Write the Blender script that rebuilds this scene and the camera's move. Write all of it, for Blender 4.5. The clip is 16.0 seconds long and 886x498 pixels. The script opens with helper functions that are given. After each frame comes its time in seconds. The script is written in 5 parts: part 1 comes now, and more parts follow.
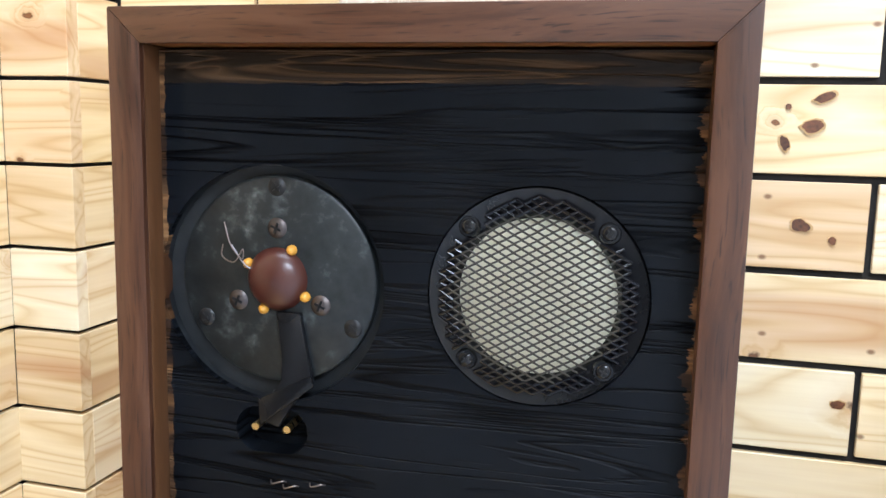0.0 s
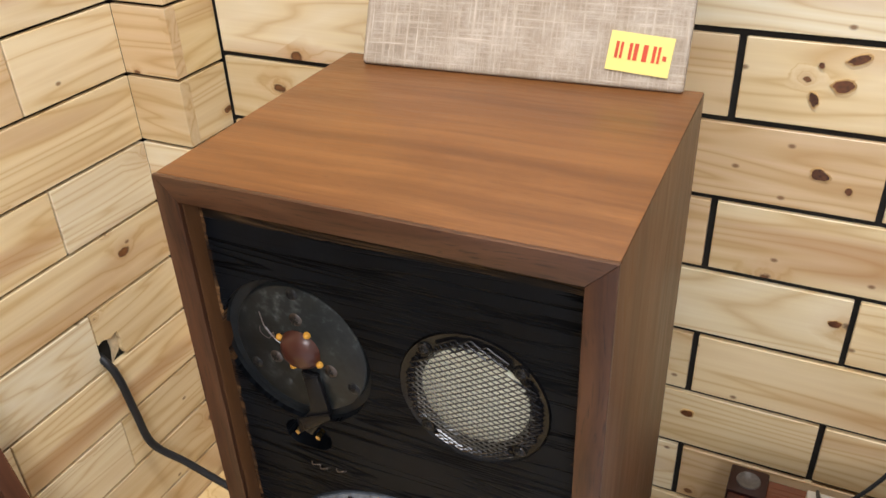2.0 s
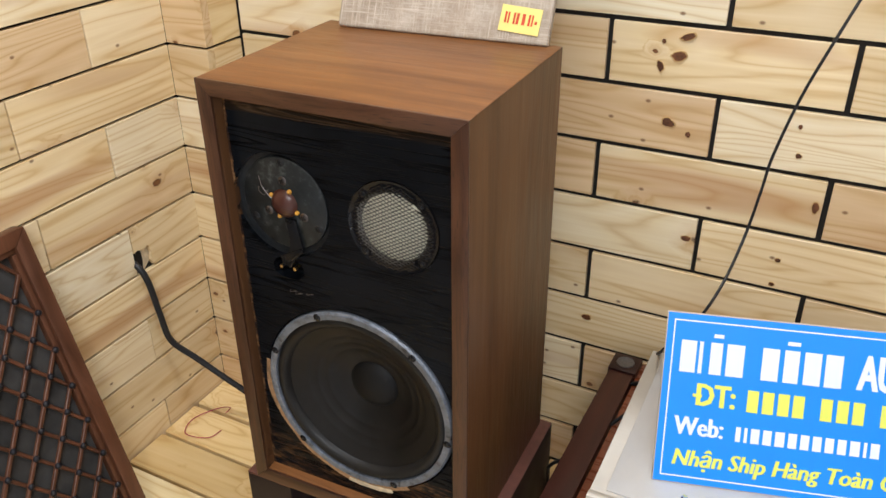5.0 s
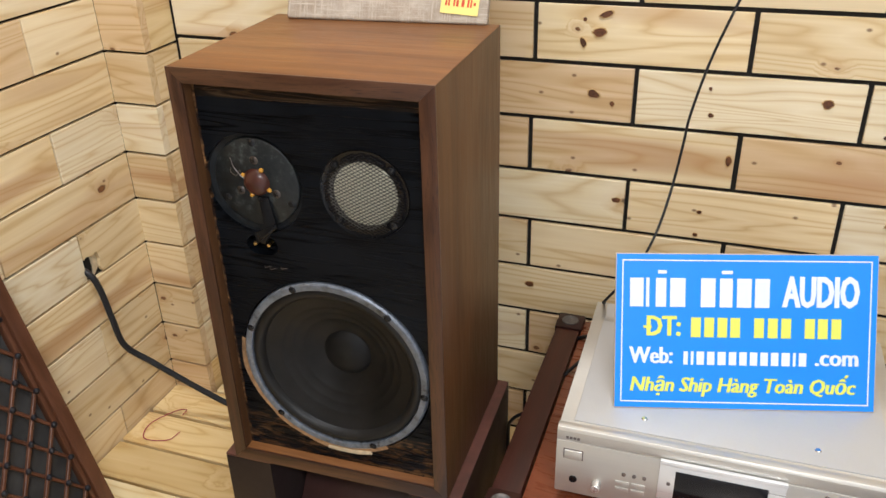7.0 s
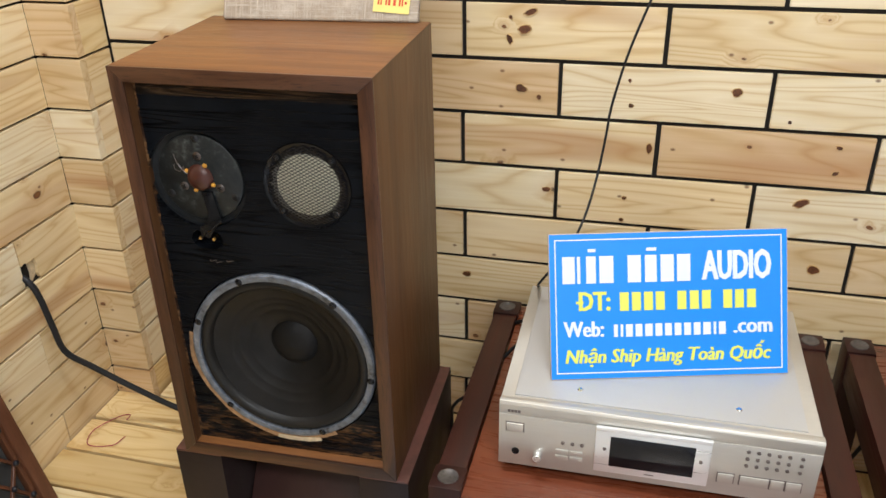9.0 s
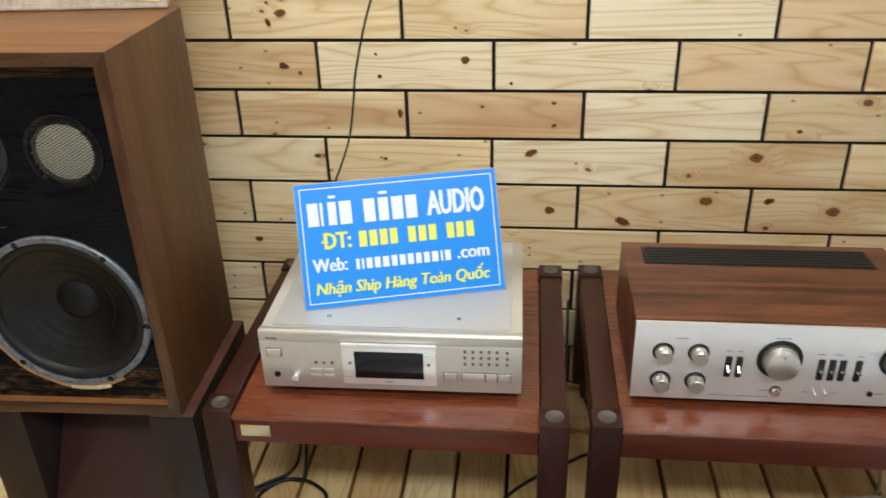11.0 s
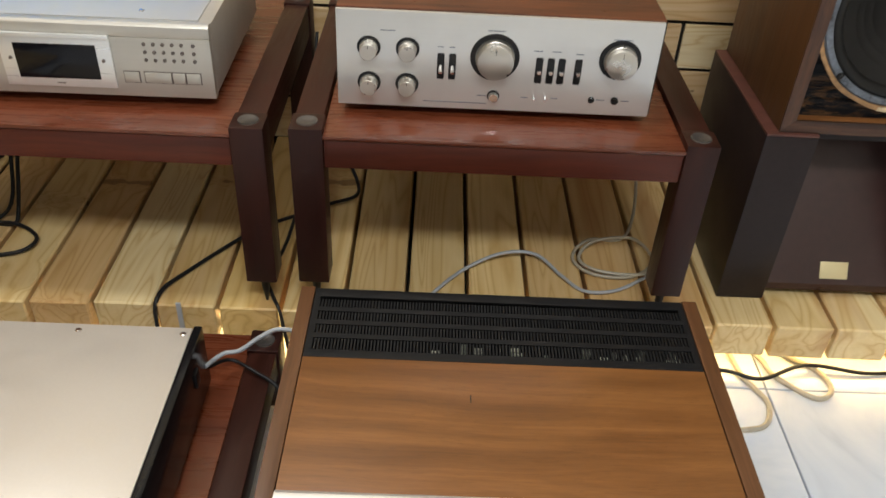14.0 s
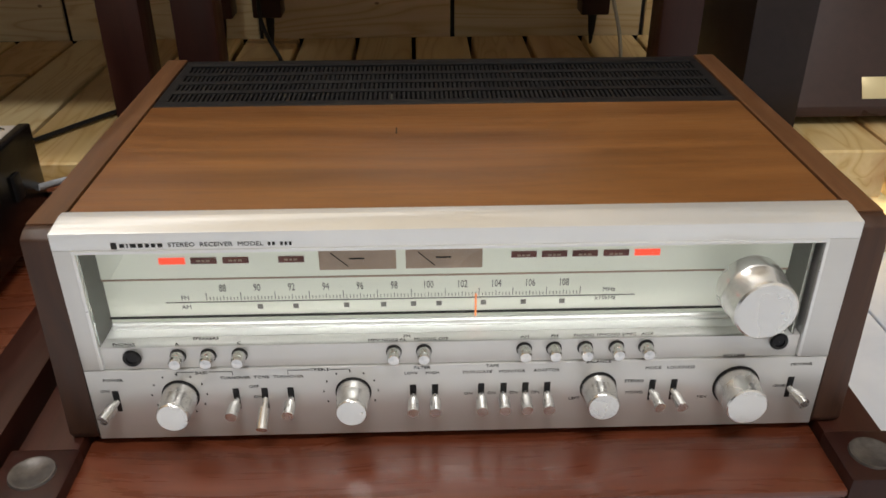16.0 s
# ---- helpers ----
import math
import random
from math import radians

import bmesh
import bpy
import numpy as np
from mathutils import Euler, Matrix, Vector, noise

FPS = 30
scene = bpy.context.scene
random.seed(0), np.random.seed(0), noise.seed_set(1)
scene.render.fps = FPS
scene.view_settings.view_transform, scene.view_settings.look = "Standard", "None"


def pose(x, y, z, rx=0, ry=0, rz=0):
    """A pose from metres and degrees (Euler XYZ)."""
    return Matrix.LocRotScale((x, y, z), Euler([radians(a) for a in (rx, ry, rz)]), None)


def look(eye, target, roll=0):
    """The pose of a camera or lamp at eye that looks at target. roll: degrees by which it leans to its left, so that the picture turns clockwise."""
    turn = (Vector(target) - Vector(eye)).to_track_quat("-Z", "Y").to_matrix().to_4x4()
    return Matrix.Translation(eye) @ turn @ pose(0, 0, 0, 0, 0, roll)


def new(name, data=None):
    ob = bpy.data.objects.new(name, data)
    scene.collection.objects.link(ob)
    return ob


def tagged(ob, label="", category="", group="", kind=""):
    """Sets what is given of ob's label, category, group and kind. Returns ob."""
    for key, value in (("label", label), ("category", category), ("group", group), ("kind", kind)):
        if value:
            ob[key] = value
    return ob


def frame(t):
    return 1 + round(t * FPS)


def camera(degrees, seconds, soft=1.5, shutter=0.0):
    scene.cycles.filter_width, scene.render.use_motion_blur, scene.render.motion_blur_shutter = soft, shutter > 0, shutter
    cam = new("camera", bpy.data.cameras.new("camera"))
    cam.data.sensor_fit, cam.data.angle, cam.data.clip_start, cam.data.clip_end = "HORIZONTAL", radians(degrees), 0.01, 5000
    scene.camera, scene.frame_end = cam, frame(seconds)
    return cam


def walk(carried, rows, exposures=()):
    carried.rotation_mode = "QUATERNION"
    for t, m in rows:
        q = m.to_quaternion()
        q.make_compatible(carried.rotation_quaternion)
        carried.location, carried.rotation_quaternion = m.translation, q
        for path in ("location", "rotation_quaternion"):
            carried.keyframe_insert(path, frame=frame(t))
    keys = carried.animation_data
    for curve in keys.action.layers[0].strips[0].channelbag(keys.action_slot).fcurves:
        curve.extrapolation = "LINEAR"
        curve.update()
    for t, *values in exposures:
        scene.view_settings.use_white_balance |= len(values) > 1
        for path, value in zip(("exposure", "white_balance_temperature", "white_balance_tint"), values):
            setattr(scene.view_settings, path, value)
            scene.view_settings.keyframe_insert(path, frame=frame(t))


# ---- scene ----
cam = camera(56.1, 16.0, shutter=0.3)
PATH = [
    (0, (0.096, 0.125, 0.936), (-0.415, 2.038, 0.650), 1.3),
    (0.5, (0.132, 0.112, 0.936), (-0.498, 1.988, 0.644), 1.0),
    (1, (0.167, 0.145, 1.014), (-0.599, 1.926, 0.522), -0.7),
    (1.5, (0.191, 0.157, 1.170), (-0.592, 1.771, 0.286), -2.9),
    (2, (0.227, 0.141, 1.262), (-0.547, 1.662, 0.219), -2.5),
    (2.5, (0.263, 0.077, 1.299), (-0.510, 1.583, 0.234), -1.8),
    (3, (0.303, -0.017, 1.318), (-0.449, 1.517, 0.278), -2.1),
    (3.5, (0.361, -0.074, 1.330), (-0.393, 1.476, 0.315), -1.3),
    (4, (0.451, -0.106, 1.318), (-0.360, 1.425, 0.319), -0.7),
    (6.5, (0.476, -0.253, 1.276), (-0.222, 1.368, 0.335), -1.7),
    (7, (0.442, -0.289, 1.273), (-0.159, 1.368, 0.328), -1.6),
    (7.5, (0.434, -0.310, 1.272), (-0.115, 1.371, 0.338), -1.6),
    (8, (0.435, -0.320, 1.264), (-0.079, 1.375, 0.336), -2.0),
    (10.3, (0.617, -0.457, 1.281), (0.280, 1.288, 0.364), -1.1),
    (10.5, (0.662, -0.483, 1.273), (0.353, 1.270, 0.361), -1.5),
    (11, (0.708, -0.518, 1.274), (0.509, 1.242, 0.345), -1.6),
    (11.5, (0.755, -0.557, 1.261), (0.745, 1.188, 0.282), -1.8),
    (12, (0.798, -0.583, 1.215), (0.962, 1.097, 0.142), -0.1),
    (12.5, (0.913, -0.612, 1.165), (1.020, 1.031, 0.030), 2.5),
    (13, (0.987, -0.588, 1.091), (1.035, 1.023, -0.093), 3.6),
    (13.5, (0.989, -0.545, 1.044), (1.071, 1.058, -0.148), 4.0),
    (14, (1.011, -0.510, 1.004), (1.049, 1.087, -0.199), 3.2),
    (14.5, (1.044, -0.468, 0.845), (0.991, 1.132, -0.353), 1.6),
    (15, (1.075, -0.468, 0.673), (1.009, 1.177, -0.463), 0.4),
    (15.5, (1.088, -0.460, 0.565), (1.068, 1.260, -0.456), -0.3),
    (16, (1.086, -0.450, 0.521), (1.140, 1.292, -0.461), -0.1),
]
EXPOSURES = [(0.0, 1.1, 5350, 11), (0.5, 1.0, 5450, 11), (1.0, 0.68, 5850, 13), (1.5, 0.5, 6200, 15), (2.0, 0.32, 6300, 15), (2.6, 0.5, 6250, 16), (3.0, 0.48, 6250, 16), (3.5, 0.36, 6280, 16), (4.5, 0.26, 6200, 14), (8.0, 0.27, 6200, 13), (10.5, 0.18, 6280, 9), (12.0, 0.03, 6350, 8), (13.0, -0.1, 6500, 9), (14.5, -0.08, 6550, 10), (15.2, -0.08, 6650, 12), (15.7, -0.25, 6750, 13), (16.0, -0.36, 6800, 13)]
walk(cam, [(t, look(eye, target, roll)) for t, eye, target, roll in PATH], EXPOSURES)

# ---------------------------------------------------------------- light
world = bpy.data.worlds.new("room_air")
scene.world = world
world.use_nodes = True
world.node_tree.nodes["Background"].inputs[0].default_value = (0.9, 0.93, 1.0, 1)
world.node_tree.nodes["Background"].inputs[1].default_value = 0.05

BACK, LEFT = 1.04, -0.663      # faces of the two panelled walls
COL_X, COL_Y = -0.570, 0.946   # corner pilaster
ROOM_R, ROOM_F, ROOM_H = 2.75, -2.7, 2.6
DECK = 0.122                   # top of the slatted platform


def ceiling_lamp(x, y, sx, sy, watts, colour=(0.965, 0.985, 0.975)):
    data = bpy.data.lights.new("ceiling_panel_light", "AREA")
    data.shape, data.size, data.size_y, data.energy, data.color = "RECTANGLE", sx, sy, watts, colour
    ob = new("ceiling_panel_light", data)
    ob.matrix_world = pose(x, y, ROOM_H - 0.03)
    return ob


ceiling_lamp(1.12, -1.25, 0.9, 0.35, 46.5)
ceiling_lamp(0.05, 0.36, 0.9, 0.30, 23.5)
ceiling_lamp(2.1, -1.4, 0.9, 0.35, 6)


# ---------------------------------------------------------------- materials
def mat(name):
    m = bpy.data.materials.new(name)
    m.use_nodes = True
    nt = m.node_tree
    return m, nt, nt.nodes["Principled BSDF"]


def node(nt, kind, **kw):
    n = nt.nodes.new(kind)
    for k, v in kw.items():
        if k in n.inputs:
            n.inputs[k].default_value = v
    return n


def math_node(nt, op, a, b=None):
    n = nt.nodes.new("ShaderNodeMath")
    n.operation = op
    for i, v in enumerate((a, b)):
        if v is None:
            continue
        if isinstance(v, (int, float)):
            n.inputs[i].default_value = v
        else:
            nt.links.new(v, n.inputs[i])
    return n.outputs[0]


def mix_col(nt, fac, a, b, blend="MIX"):
    n = nt.nodes.new("ShaderNodeMix")
    n.data_type, n.blend_type = "RGBA", blend
    for sock, v in ((n.inputs[0], fac), (n.inputs[6], a), (n.inputs[7], b)):
        if isinstance(v, (int, float)):
            sock.default_value = v
        elif isinstance(v, tuple):
            sock.default_value = (*v, 1)
        else:
            nt.links.new(v, sock)
    return n.outputs[2]


def ramp(nt, fac, stops):
    n = nt.nodes.new("ShaderNodeValToRGB")
    while len(n.color_ramp.elements) < len(stops):
        n.color_ramp.elements.new(0.5)
    for e, (p, c) in zip(n.color_ramp.elements, stops):
        e.position = p
        e.color = (*c, 1) if isinstance(c, tuple) else (c, c, c, 1)
    nt.links.new(fac, n.inputs[0])
    return n.outputs[0]


def coords(nt, scale=(1, 1, 1), offset=True):
    """Object coordinates in metres, shifted for every piece, then scaled."""
    tc = nt.nodes.new("ShaderNodeTexCoord")
    vec = tc.outputs["Object"]
    if offset:
        info = nt.nodes.new("ShaderNodeObjectInfo")
        add = nt.nodes.new("ShaderNodeVectorMath")
        add.operation = "MULTIPLY_ADD"
        nt.links.new(info.outputs["Random"], add.inputs[0])
        add.inputs[1].default_value = (7.3, 3.1, 11.7)
        nt.links.new(vec, add.inputs[2])
        vec = add.outputs[0]
    sc = nt.nodes.new("ShaderNodeVectorMath")
    sc.operation = "MULTIPLY"
    nt.links.new(vec, sc.inputs[0])
    sc.inputs[1].default_value = scale
    return sc.outputs[0]


def noise_tex(nt, vec, scale, detail=4, rough=0.55, dist=0.0):
    n = node(nt, "ShaderNodeTexNoise", Scale=scale, Detail=detail, Roughness=rough, Distortion=dist)
    nt.links.new(vec, n.inputs["Vector"])
    return n.outputs["Fac"]


def bump(nt, bsdf, height, strength, distance=0.001):
    b = node(nt, "ShaderNodeBump", Strength=strength, Distance=distance)
    nt.links.new(height, b.inputs["Height"])
    nt.links.new(b.outputs[0], bsdf.inputs["Normal"])


def plain(name, col, rough=0.5, metal=0.0, var=0.12, scale=60, bumpy=0.05, coat=0.0, spec=0.5):
    m, nt, b = mat(name)
    vec = coords(nt)
    n1 = noise_tex(nt, vec, scale, 5)
    n2 = noise_tex(nt, vec, scale / 9, 3)
    f = math_node(nt, "ADD", math_node(nt, "MULTIPLY", n1, 0.5), math_node(nt, "MULTIPLY", n2, 0.5))
    lo = tuple(c * (1 - 1.6 * var) for c in col)
    hi = tuple(min(1, c * (1 + 1.6 * var)) for c in col)
    nt.links.new(ramp(nt, f, [(0.3, lo), (0.7, hi)]), b.inputs["Base Color"])
    nt.links.new(ramp(nt, n2, [(0.3, max(0.03, rough - 0.08)), (0.75, min(1, rough + 0.1))]), b.inputs["Roughness"])
    b.inputs["Metallic"].default_value = metal
    b.inputs["Coat Weight"].default_value = coat
    b.inputs["Specular IOR Level"].default_value = spec if max(col) > 0.03 else min(spec, 0.28)
    if bumpy:
        bump(nt, b, n1, bumpy)
    return m


def wood(name, dark, mid, light, axis=0, rough=0.4, fine=1.0, contrast=1.0, coat=0.0, pores=0.25, figure=0.0):
    """Straight-grained veneer; axis is the way of the grain."""
    m, nt, b = mat(name)
    s = [55.0 * fine] * 3
    s[axis] = 2.2 * fine
    warp = noise_tex(nt, coords(nt, (2, 2, 2)), 1.5, 2)
    vec = coords(nt, tuple(s))
    add = nt.nodes.new("ShaderNodeVectorMath")
    add.operation = "MULTIPLY_ADD"
    nt.links.new(warp, add.inputs[0])
    add.inputs[1].default_value = tuple(0 if i == axis else 3.5 for i in range(3))
    nt.links.new(vec, add.inputs[2])
    g1 = noise_tex(nt, add.outputs[0], 0.35, 3, 0.6, 0.6)
    g2 = noise_tex(nt, add.outputs[0], 3.0, 4, 0.65)
    f = math_node(nt, "ADD", math_node(nt, "MULTIPLY", g1, 0.7), math_node(nt, "MULTIPLY", g2, 0.3))
    w = 0.2 / contrast
    col = ramp(nt, f, [(0.5 - w, dark), (0.5, mid), (0.5 + w, light)])
    p = ramp(nt, noise_tex(nt, add.outputs[0], 9.0, 2), [(0.28, 1.0), (0.42, 0.0)])
    col = mix_col(nt, math_node(nt, "MULTIPLY", p, pores), col, tuple(c * 0.4 for c in dark))
    if figure:
        fs = [9.0, 9.0, 9.0]
        fs[axis] = 3.0
        cloud = noise_tex(nt, coords(nt, tuple(fs)), 1.0, 4, 0.6, 1.2)
        col = mix_col(nt, ramp(nt, cloud, [(0.36, figure), (0.52, 0.0)]), col, dark)
        col = mix_col(nt, ramp(nt, cloud, [(0.56, 0.0), (0.74, figure * 0.7)]), col, light)
    nt.links.new(col, b.inputs["Base Color"])
    nt.links.new(ramp(nt, g2, [(0.3, rough - 0.07), (0.7, rough + 0.1)]), b.inputs["Roughness"])
    b.inputs["Coat Weight"].default_value = coat
    b.inputs["Coat Roughness"].default_value = 0.25
    bump(nt, b, g2, 0.12, 0.0006)
    return m


def pine(name, base=(0.715, 0.605, 0.375), knots=1.0):
    """Varnished knotty pine; the board's length is local x, its face lies in x and z."""
    m, nt, b = mat(name)
    info = nt.nodes.new("ShaderNodeObjectInfo")
    vec = coords(nt)
    # knots: a sparse cell pattern, drawn out along the board
    ksep = nt.nodes.new("ShaderNodeSeparateXYZ")
    nt.links.new(coords(nt, (1.0, 1.0, 1.5)), ksep.inputs[0])
    kv = nt.nodes.new("ShaderNodeCombineXYZ")
    nt.links.new(ksep.outputs[0], kv.inputs[0])
    nt.links.new(ksep.outputs[2], kv.inputs[1])
    vor = node(nt, "ShaderNodeTexVoronoi", Scale=8.0, Randomness=1.0)
    vor.voronoi_dimensions = "2D"
    nt.links.new(kv.outputs[0], vor.inputs["Vector"])
    sep = nt.nodes.new("ShaderNodeSeparateColor")
    nt.links.new(vor.outputs["Color"], sep.inputs[0])
    has = math_node(nt, "GREATER_THAN", sep.outputs[0], 0.50 if knots < 1 else 0.74)
    size = math_node(nt, "MULTIPLY_ADD", math_node(nt, "POWER", sep.outputs[1], 1.8), 0.095)
    nt.nodes[-1].inputs[2].default_value = 0.034
    dist = math_node(nt, "ADD", vor.outputs["Distance"], math_node(nt, "MULTIPLY", noise_tex(nt, vec, 42, 4), 0.22))
    dist = math_node(nt, "SUBTRACT", dist, 0.105)
    rel = math_node(nt, "DIVIDE", dist, size)
    core = math_node(nt, "MULTIPLY", ramp(nt, rel, [(0.75, 1.0), (1.0, 0.0)]), has)
    halo = math_node(nt, "MULTIPLY", ramp(nt, math_node(nt, "MULTIPLY", rel, 0.22), [(0.15, 1.0), (0.45, 0.32), (0.95, 0.0)]), has)
    # grain, bent round the knots
    gv = coords(nt, (1.1, 11.0, 12.0))
    bend = nt.nodes.new("ShaderNodeVectorMath")
    bend.operation = "MULTIPLY_ADD"
    nt.links.new(halo, bend.inputs[0])
    bend.inputs[1].default_value = (0, 0.35, 0.55)
    nt.links.new(gv, bend.inputs[2])
    wav = noise_tex(nt, bend.outputs[0], 1.0, 2, 0.5, 0.5)
    rings = math_node(nt, "FRACT", math_node(nt, "MULTIPLY", wav, 13.0))
    tri = math_node(nt, "ABSOLUTE", math_node(nt, "SUBTRACT", rings, 0.5))
    fine = noise_tex(nt, coords(nt, (5, 190, 190)), 1.0, 4)
    light = tuple(min(1, c * 1.22) for c in base)
    pale = (base[0] * 1.18, base[1] * 1.3, base[2] * 1.55)
    rosy = (base[0] * 1.0, base[1] * 0.92, base[2] * 0.90)
    rnd = math_node(nt, "FRACT", math_node(nt, "MULTIPLY", info.outputs["Random"], 17.3))
    body = ramp(nt, rnd, [(0.0, rosy), (0.12, rosy), (0.3, base), (0.6, light), (0.85, pale), (1.0, (base[0] * 1.1, base[1] * 1.04, base[2] * 0.85))])
    grainy = ramp(nt, tri, [(0.0, (0.76, 0.63, 0.44)), (0.16, (0.93, 0.89, 0.79)), (0.5, (1.0, 1.0, 1.0))])
    cloud = ramp(nt, noise_tex(nt, coords(nt, (2.5, 9, 9)), 1.0, 3), [(0.3, (0.86, 0.8, 0.72)), (0.62, (1.0, 1.0, 1.0))])
    col = mix_col(nt, 0.8, body, grainy, "MULTIPLY")
    col = mix_col(nt, 0.7, col, cloud, "MULTIPLY")
    col = mix_col(nt, math_node(nt, "MULTIPLY", fine, 0.30), col, (0.56, 0.38, 0.18), "MULTIPLY")
    streak = ramp(nt, noise_tex(nt, coords(nt, (1.6, 14, 14)), 0.9, 2, 0.4), [(0.60, 0.0), (0.72, 0.62)])
    col = mix_col(nt, streak, col, (0.43, 0.20, 0.075))
    col = mix_col(nt, math_node(nt, "MULTIPLY", halo, 0.55 * knots), col, (0.45, 0.22, 0.07))
    heart = ramp(nt, math_node(nt, "ADD", rel, math_node(nt, "MULTIPLY", fine, 0.3)), [(0.15, (0.05, 0.016, 0.006)), (0.35, (0.20, 0.078, 0.022)), (0.75, (0.15, 0.05, 0.014)), (1.0, (0.05, 0.016, 0.006))])
    col = mix_col(nt, math_node(nt, "MULTIPLY", core, 0.95 * knots), col, heart)
    # pin knots and nail holes
    pin = node(nt, "ShaderNodeTexVoronoi", Scale=19.0, Randomness=1.0)
    pin.voronoi_dimensions = "2D"
    nt.links.new(kv.outputs[0], pin.inputs["Vector"])
    psep = nt.nodes.new("ShaderNodeSeparateColor")
    nt.links.new(pin.outputs["Color"], psep.inputs[0])
    pick = math_node(nt, "GREATER_THAN", psep.outputs[0], 0.91)
    dot = math_node(nt, "MULTIPLY", ramp(nt, pin.outputs["Distance"], [(0.04, 1.0), (0.10, 0.0)]), pick)
    col = mix_col(nt, math_node(nt, "MULTIPLY", dot, 0.8 * knots), col, (0.15, 0.055, 0.018))
    nt.links.new(col, b.inputs["Base Color"])
    b.inputs["Roughness"].default_value = 0.38
    bump(nt, b, tri, 0.05, 0.0006)
    return m


def metal(name, col, rough=0.3, brushed=0, scale=400, metallic=1.0):
    """Brushed or cast metal; brushed: 0 none, else the axis (1..3) of the brushing."""
    m, nt, b = mat(name)
    s = [1.0, 1.0, 1.0]
    if brushed:
        s[brushed - 1] = 0.01
    n1 = noise_tex(nt, coords(nt, tuple(s)), scale, 3)
    n2 = noise_tex(nt, coords(nt), 14, 3)
    nt.links.new(ramp(nt, n2, [(0.3, tuple(c * 0.93 for c in col)), (0.7, col)]), b.inputs["Base Color"])
    nt.links.new(ramp(nt, n1, [(0.3, rough * 0.8), (0.7, min(1, rough * 1.25))]), b.inputs["Roughness"])
    b.inputs["Metallic"].default_value = metallic
    if brushed:
        b.inputs["Anisotropic"].default_value = 0.7
    bump(nt, b, n1, 0.03, 0.0003)
    return m


def emitter(name, col, strength):
    m, nt, b = mat(name)
    b.inputs["Base Color"].default_value = (*col, 1)
    b.inputs["Emission Color"].default_value = (*col, 1)
    b.inputs["Emission Strength"].default_value = strength
    return m


def baffle_paint():
    """Black paint over coarse ply, worn to bare wood along the rim and round the bass unit."""
    m, nt, b = mat("black_painted_ply")
    tc = nt.nodes.new("ShaderNodeTexCoord")
    sep = nt.nodes.new("ShaderNodeSeparateXYZ")
    nt.links.new(tc.outputs["Object"], sep.inputs[0])
    x, z = sep.outputs[0], sep.outputs[2]
    wv = coords(nt, (3.0, 1, 46), False)
    g = noise_tex(nt, wv, 1.0, 3, 0.55, 1.2)
    rid = math_node(nt, "ABSOLUTE", math_node(nt, "SUBTRACT", math_node(nt, "FRACT", math_node(nt, "MULTIPLY", g, 5.0)), 0.5))
    n = noise_tex(nt, coords(nt, (9, 1, 60), False), 1.0, 5, 0.75)
    nn = math_node(nt, "MULTIPLY", math_node(nt, "SUBTRACT", n, 0.5), 0.034)
    right = math_node(nt, "GREATER_THAN", math_node(nt, "ADD", x, nn), 0.1512)
    left = math_node(nt, "LESS_THAN", math_node(nt, "ADD", x, math_node(nt, "MULTIPLY", nn, 0.25)), -0.1500)
    top = math_node(nt, "GREATER_THAN", math_node(nt, "ADD", z, math_node(nt, "MULTIPLY", nn, 0.25)), 0.580)
    low = math_node(nt, "LESS_THAN", math_node(nt, "ADD", z, math_node(nt, "MULTIPLY", nn, 2.2)), 0.088)
    fleck = ramp(nt, noise_tex(nt, coords(nt, (30, 1, 110), False), 1.0, 4, 0.7), [(0.47, 0.0), (0.56, 1.0)])
    low = math_node(nt, "MULTIPLY", low, fleck)
    worn = math_node(nt, "MAXIMUM", math_node(nt, "MAXIMUM", right, left), low)
    dusty = ramp(nt, noise_tex(nt, coords(nt, (1, 1, 1), False), 9, 4), [(0.35, (0.0028, 0.0036, 0.0052)), (0.7, (0.0062, 0.0078, 0.0108))])
    patch = ramp(nt, noise_tex(nt, coords(nt, (5, 1, 14), False), 1.0, 2), [(0.42, 0.25), (0.6, 1.0)])
    vein = math_node(nt, "MULTIPLY", ramp(nt, rid, [(0.08, 1.0), (0.27, 0.0)]), patch)
    dusty = mix_col(nt, vein, dusty, (0.0012, 0.0013, 0.0018))
    brown = ramp(nt, rid, [(0.0, (0.075, 0.045, 0.024)), (0.15, (0.022, 0.014, 0.009)), (0.5, (0.010, 0.007, 0.005))])
    bare = ramp(nt, noise_tex(nt, coords(nt, (3, 1, 45), False), 1.0, 4, 0.6), [(0.36, (0.022, 0.012, 0.007)), (0.52, (0.095, 0.047, 0.020)), (0.68, (0.27, 0.145, 0.062))])
    streaks = ramp(nt, noise_tex(nt, coords(nt, (9, 1, 120), False), 1.0, 3), [(0.44, 0.0), (0.56, 1.0)])
    w2 = math_node(nt, "MULTIPLY", worn, math_node(nt, "MAXIMUM", streaks, 0.4))
    col = mix_col(nt, top, dusty, brown)
    col = mix_col(nt, w2, col, bare)
    nt.links.new(col, b.inputs["Base Color"])
    nt.links.new(ramp(nt, rid, [(0.0, 0.55), (0.4, 0.37)]), b.inputs["Roughness"])
    nt.links.new(ramp(nt, vein, [(0.0, 0.11), (1.0, 0.035)]), b.inputs["Specular IOR Level"])
    bump(nt, b, ramp(nt, rid, [(0.0, 0.0), (0.22, 1.0)]), 0.8, 0.0014)
    return m


